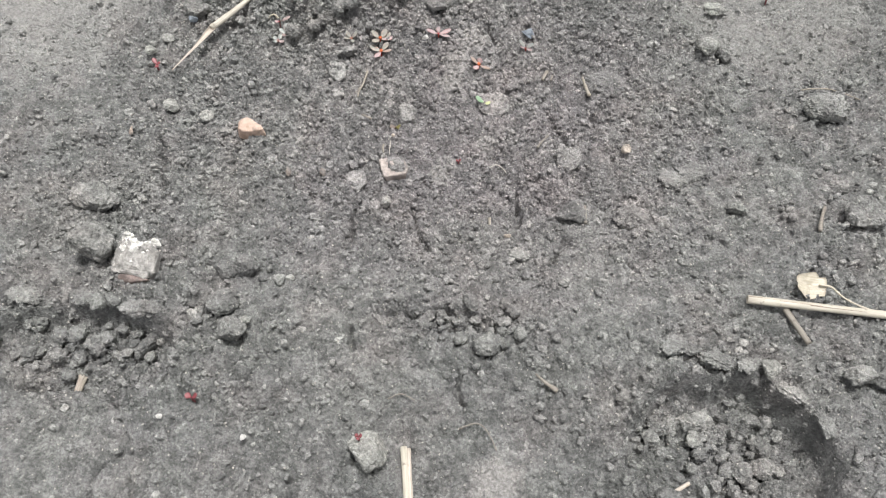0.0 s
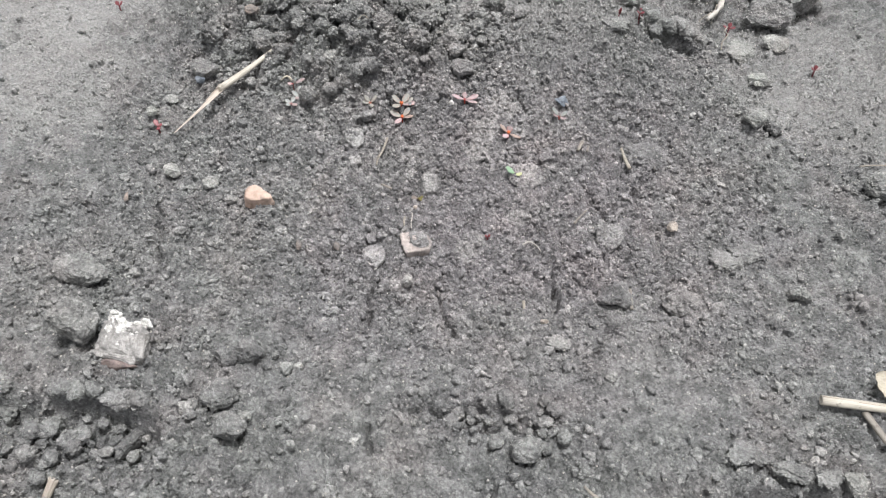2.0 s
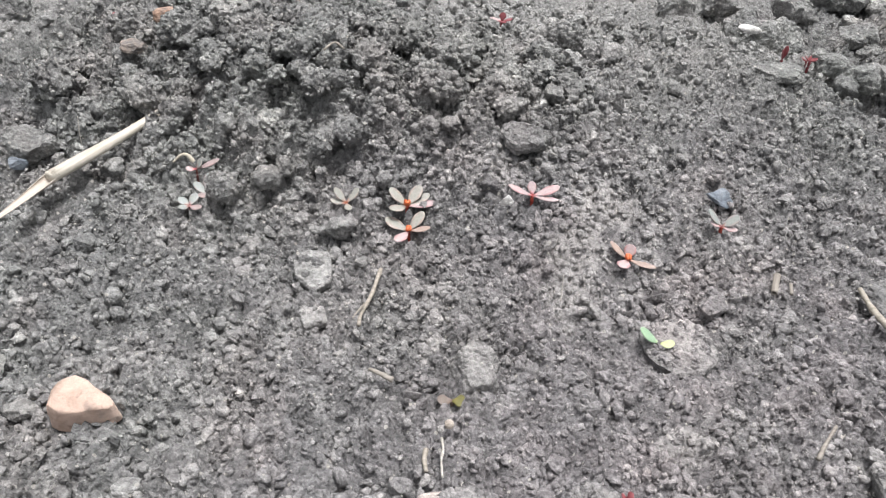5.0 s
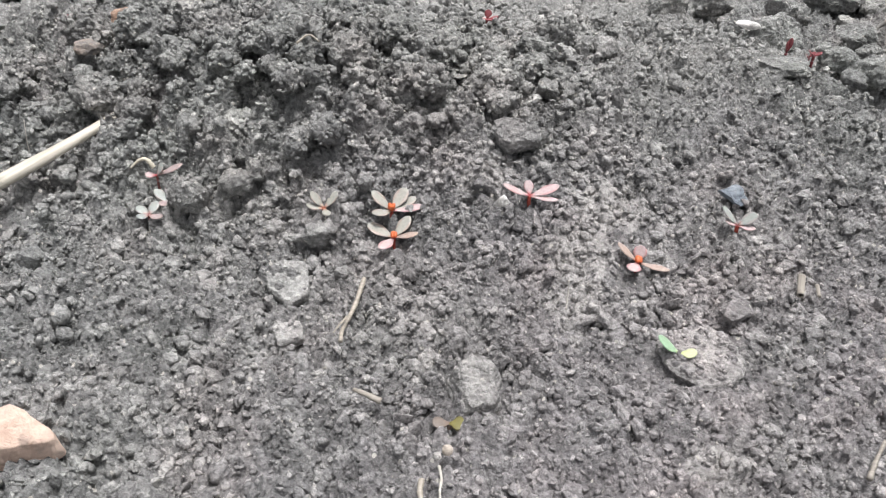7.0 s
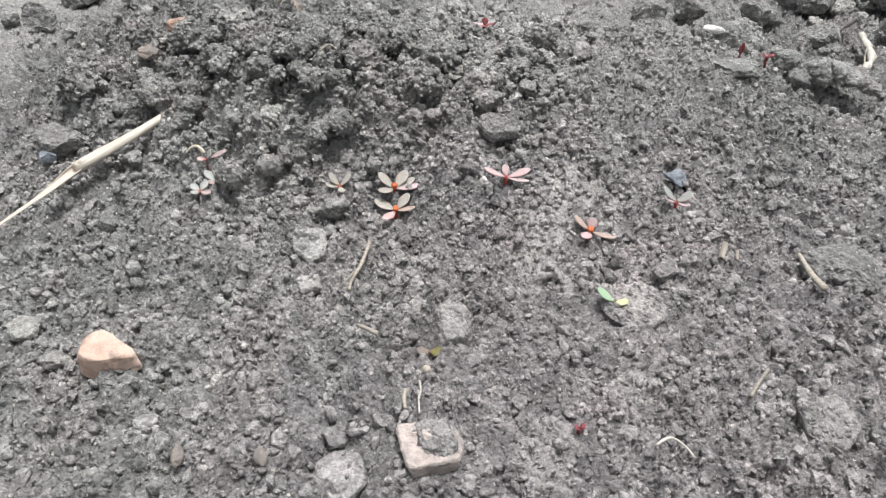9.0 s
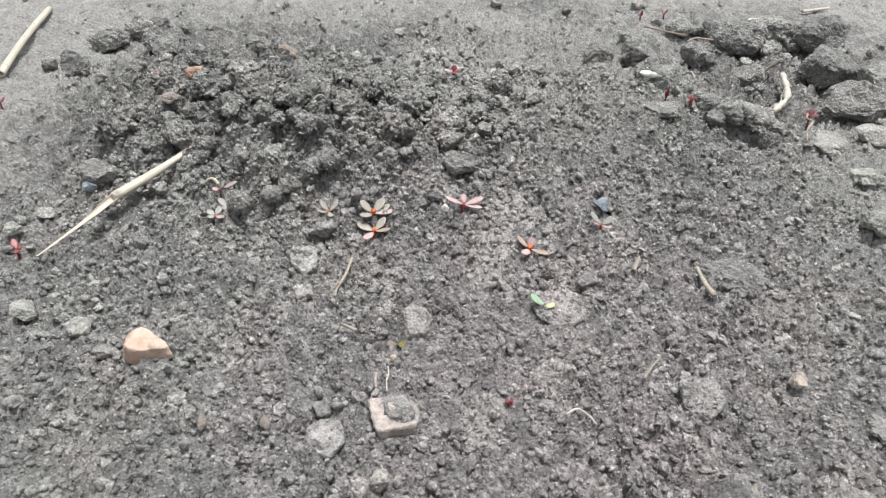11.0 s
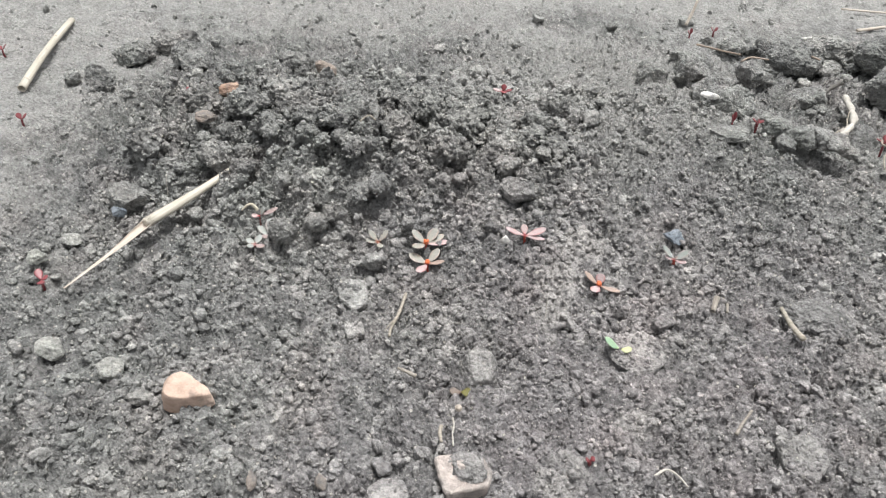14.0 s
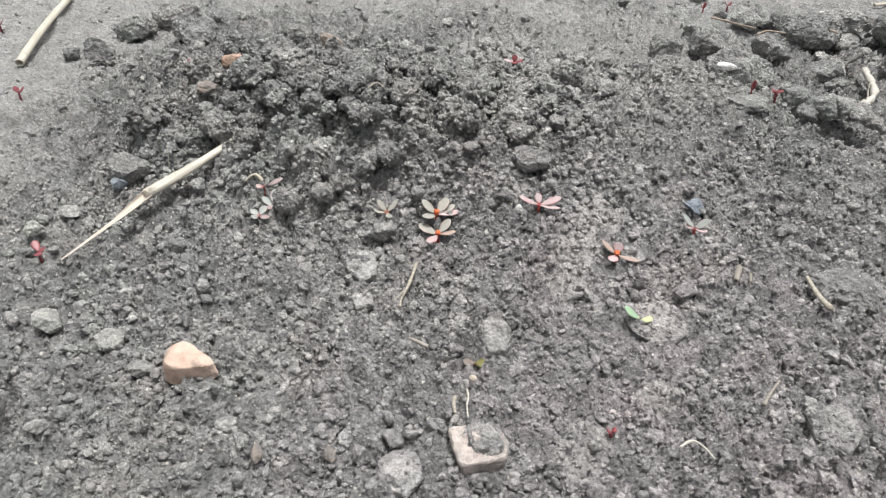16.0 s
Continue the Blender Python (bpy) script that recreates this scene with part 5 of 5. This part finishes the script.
seedling(P + "pink spreading leaves and crimson foot", (0.0281, 0.0097, 0.0058), [(-6.0, -0.5, 2.7), (6.1, 1.1, 2.3, 1.15), (5.8, -2.2, 0.7, 0.7), (-0.5, 2.4, 2.4, 0.8)], 0.0025, LEAF_ROSE)
seedling(P + "rust-coloured narrow leaves", (0.0491, -0.0066, 0.0024), [(-4.2, 2.3, 2.8, 0.8), (0.5, 1.8, 2.9, 1.1, LEAF_ROSE), (-2.0, -3.6, 0.5, 1.2, LEAF_ROSE), (5.6, -3.2, 0.8, 0.8)], 0.0023, LEAF_RUST, bud="round")
seedling(P + "cool green leaves beside slate", (0.0716, 0.0047, 0.0050), [(-3.6, 1.8, 3.3), (3.4, 0.5, 2.8, 1.2), (3.0, -1.9, 0.6, 0.8, LEAF_ROSE), (-2.9, 0.0, 1.0, 0.7, LEAF_ROSE)], 0.0025, LEAF_COOL)
seedling(P + "four small pale leaves", (-0.0528, 0.0072, -0.0036), [(-2.9, 1.6, 0.9), (1.0, 3.3, 1.4), (-1.9, -1.9, 0.5), (3.2, -1.4, 0.6, 1.0, LEAF_DUSK)], 0.0022, LEAF_COOL, STEM_DULL, stem_r=0.0003)
seedling(P + "leaves half covered by soil", (-0.0488, 0.0110, -0.0030), [(-4.5, 3.0, 1.4), (-1.1, 5.2, 3.0, 1.3), (-2.6, -1.0, 0.6, 0.9, LEAF_DUSK)], 0.0024, LEAF_COOL, STEM_DULL, stem_r=0.0003)
seedling(P + "broad leaves under a clod", (-0.0534, 0.0170, 0.0002), [(1.4, 0.8, 2.6, 1.1), (5.4, 1.8, 2.2, 0.9, LEAF_DUSK), (-2.4, -0.6, 0.4, 0.9, LEAF_ROSE)], 0.0025, LEAF_COOL, STEM_DULL, stem_r=0.0003)
dry_tip = strand("dry_leaf", "arched dry straw-brown leaf remnant beside a seedling", "dry leaf", [(-0.0590, 0.0172), (-0.0572, 0.0180), (-0.0556, 0.0182), (-0.0540, 0.0176)], 0.0003, 0.0006, DRY_LEAF, 31, lifts=(0.0002, 0.0018, 0.0024, 0.0014))
seedling("bright green seedling with two smooth leaves", (0.0531, -0.0295, 0.0002), [(-4.4, 0.6, 3.0, 1.15), (2.7, -1.0, 1.1, 1.0, LEAF_LIME)], 0.0025, LEAF_GREEN, LEAF_LIME, group="", stem_r=0.0004)
seedling("half-buried seedling with olive and brown leaves", (0.0124, -0.0446, -0.0044), [(-2.9, -0.5, 0.5, 1.0, LEAF_BROWN), (2.4, -0.3, 0.5, 1.15, LEAF_OLIVE)], 0.0025, LEAF_BROWN, LEAF_BROWN, group="")
R = "tiny crimson seedling "
G = "crimson seedlings"


def crimson(label, x, y, tips, width=0.0019, height=0.003):
    return seedling(R + label, (x, y, gz(x, y) + 0.001 + height), tips, width, LEAF_RED, LEAF_RED, group=G)


crimson("standing on a soil flake", 0.1001, 0.0720, [(0.5, 0.3, 4.2, 1.0), (-0.6, 0.0, 3.2, 0.9)], 0.0016, 0.004)
crimson("beside the crust ridge", 0.1120, 0.0805, [(2.0, 0.3, 1.2), (-1.8, 0.2, 1.4)], 0.0018, 0.0015)
crimson("beside the crust ridge", 0.1155, 0.0905, [(1.8, 0.3, 1.6), (-1.8, 0.2, 1.0)], 0.0018, 0.0025)
crimson("with a pale leaf on far soil", 0.0205, 0.0900, [(-3.8, -0.2, 0.9, 1.1, LEAF_ROSE), (3.2, 0.2, 0.9), (0.3, 1.2, 2.4, 1.0), (0.6, -2.4, 0.6)], 0.0020, 0.0012)
crimson("in the heap beside an orange stone", -0.0930, 0.0815, [(-3.0, 0.3, 1.6, 1.1), (3.4, 0.5, 2.4, 1.3, LEAF_ROSE), (0.4, -2.0, 0.8)], 0.0024, 0.004)
crimson("at the tip of the straw", -0.1112, -0.0112, [(-2.2, 2.8, 1.8, 1.2), (1.2, -2.6, 0.8, 1.2), (1.6, 1.2, 1.0)], 0.0018, 0.002)
crimson("on smooth ground behind the straw", -0.1580, 0.0745, [(1.8, 1.2, 2.0), (-1.6, 0.6, 2.2)], 0.0022, 0.002)
crimson("on smooth ground behind the straw", -0.1925, 0.1290, [(1.8, 0.6, 2.4), (-1.8, 0.6, 1.4)], 0.0022, 0.002)
crimson("on rough front ground", -0.0448, -0.1915, [(2.0, 0.6, 1.6, 1.1), (-2.4, 0.6, 1.0, 1.1)], 0.0020, 0.002)
crimson("under a pale leaning stalk", 0.1085, 0.1850, [(0.6, 0.3, 3.2), (-1.2, 0.2, 2.0)], 0.0020, 0.0015)
crimson("on far soil among clods", 0.1215, 0.1930, [(1.6, 0.3, 2.2), (-1.6, 0.3, 2.0)], 0.0022, 0.0012)
crimson("with a white rootlet on a pale stone", 0.1575, 0.0785, [(-3.2, 0.2, 1.2), (3.0, 0.0, 1.0), (0.4, 1.6, 2.4)], 0.0018, 0.005)
crimson("between flat stones", 0.0430, -0.0640, [(1.0, 0.4, 0.9), (-1.1, -0.2, 0.8)], 0.0014, 0.0006)
crimson("on top of a pale silt lump", 0.0172, -0.2045, [(1.2, 0.4, 0.8), (-1.2, 0.4, 0.6), (0.0, -1.3, 0.2)], 0.0014, 0.0105)
crimson("in loose soil beside pale stones", 0.1970, 0.0545, [(2.2, 0.4, 1.4, 1.0, LEAF_DUSK), (-2.0, 0.3, 1.2), (0.3, 1.2, 2.2)], 0.0018, 0.0025)


# ---- loose crumbs of soil: too many to count ----
dice = np.random.RandomState(7)


def crumbs(name, label, tries, level, r0, spread_, flat, heap=False, bed=(-0.27, 0.31, -0.27, 0.36)):
    x = dice.uniform(bed[0], bed[1], tries)
    y = dice.uniform(bed[2], bed[3], tries)
    m = loose(x, y)
    busy = 0.42 + 0.58 * spot(x, y, 0.02, -0.02, 0.13, 0.13)
    wide = 1 + 0.9 * np.clip((y - 0.08) / 0.15, 0, 1)
    keep = dice.uniform(0, 1, tries) < busy * (0.25 + 0.75 * np.clip(1.2 * m, 0, 1)) / wide**2
    side = np.minimum(np.minimum(x - bed[0], bed[1] - x), np.minimum(y - bed[2], bed[3] - y))
    keep &= dice.uniform(0, 1, tries) < np.clip(side / 0.05, 0, 1)
    if heap:
        keep = dice.uniform(0, 1, tries) < spot(x, y, -0.035, 0.055, 0.040, 0.022) + 0.7 * spot(x, y, -0.09, 0.095, 0.028, 0.025) + 0.4 * spot(x, y, 0.15, 0.14, 0.03, 0.03) + 0.5 * spot(x, y, -0.095, -0.172, 0.022, 0.009) + 0.25 * spot(x, y, 0.15, -0.193, 0.02, 0.014)
        for a, b in HUBS:
            keep &= np.hypot(x - a, y - b) > 0.0065
    keep &= np.abs(x - 0.025) < 0.16 + 0.42 * (y + 0.24)
    fine_heap = 1 - (0.0 if heap else 0.45) * heaped(x, y)
    r = r0 * (0.62 + (0.4 + spread_) * dice.uniform(0, 1, tries) ** 4) * (0.95 + 0.35 * np.clip(m, 0, 1.1) ** 3) * wide * fine_heap
    for crack in CRACKS:
        keep &= line_gap(*wander(x, y), *crack) > 0.0005 + 0.75 * r
    keep &= line_gap(x, y, *RIFT) > 0.0022 + 0.5 * r
    for px_, py_, pr in CLEAR:
        keep &= np.hypot(x - px_, y - py_) > pr + 0.3 * r
    x, y, m, r = x[keep], y[keep], m[keep], r[keep]
    z = surface(x, y) + r * dice.uniform(-0.50, 0.45, len(x))
    return grain_mesh(name, label, np.stack([x, y, z], -1), r, level, flat, SOIL_CRUMB, heap)


def grain_mesh(name, label, places, r, level, flat, mat, heap=False):
    k = len(r)
    shapes = np.array([lump(900 + q, level, 6, 0.40, 0.35 if level > 2 else 0)[0] for q in range(24)])
    if heap:
        shapes = np.array([aggregate(900 + q, level)[0] for q in range(24)])
    face = BALLS[level][1]
    nv = shapes.shape[1]
    v = shapes[dice.randint(0, 24, k)] * (r[:, None, None] * dice.uniform(0.55, 1.40, (k, 1, 3)))
    turn = dice.uniform(0, 6.283, (k, 3))
    for a, b, q in ((0, 1, 0), (1, 2, 1), (0, 1, 2)):
        c, s = np.cos(turn[:, q])[:, None], np.sin(turn[:, q])[:, None]
        v[:, :, a], v[:, :, b] = v[:, :, a] * c - v[:, :, b] * s, v[:, :, a] * s + v[:, :, b] * c
    v += places[:, None, :]
    me = bpy.data.meshes.new(name)
    me.vertices.add(k * nv)
    me.vertices.foreach_set("co", v.astype(np.float32).ravel())
    tri = (face[None] + (np.arange(k) * nv)[:, None, None]).astype(np.int32)
    me.loops.add(tri.size)
    me.loops.foreach_set("vertex_index", tri.ravel())
    me.polygons.add(k * len(face))
    me.polygons.foreach_set("loop_start", np.arange(0, tri.size, 3, dtype=np.int32))
    me.polygons.foreach_set("use_smooth", np.repeat(dice.uniform(0, 1, k) < (0.0 if flat else 0.55), len(face)))
    me.materials.append(mat)
    me.update()
    return tagged(new(name, me), label, "soil crumbs", kind="stuff")


crumbs("lumpy_crumbs", "larger broken soil crumbs heaped between the clods", 6500, 3, 0.0013, 1.3, True, True)
crumbs("soil_crumbs", "loose grey soil crumbs scattered over the bed", 14500, 2, 0.00082, 1.9, True)
crumbs("fine_soil_grains", "fine grey soil grains over the bed", 70000, 1, 0.00050, 1.1, False)
crumbs("granular_crumbs", "close layer of rounded grey soil crumbs", 88000, 1, 0.00054, 1.3, False, bed=(-0.14, 0.175, -0.145, 0.12))
crumbs("heap_granules", "fine granules of loosened soil covering the heap", 62000, 1, 0.00080, 1.5, False, bed=(-0.115, 0.060, 0.000, 0.125))
crumbs("crust_crumbs", "crumbs of broken soil crust on trodden ground", 46000, 1, 0.00076, 1.8, False, bed=(-0.21, 0.28, -0.27, 0.06))
stuck = np.concatenate(COATING)
grain_mesh("clinging_crumbs", "small crumbs clinging to the heap's clods", stuck, 0.00055 * (1 + 1.1 * dice.uniform(0, 1, len(stuck)) ** 3), 1, False, DARKER_CRUMB)
stuck = np.concatenate(DRY_COATING)
grain_mesh("clinging_grains", "small dry grains clinging to scattered clods", stuck, 0.00055 * (1 + 1.1 * dice.uniform(0, 1, len(stuck)) ** 3), 1, False, SOIL_CRUMB)
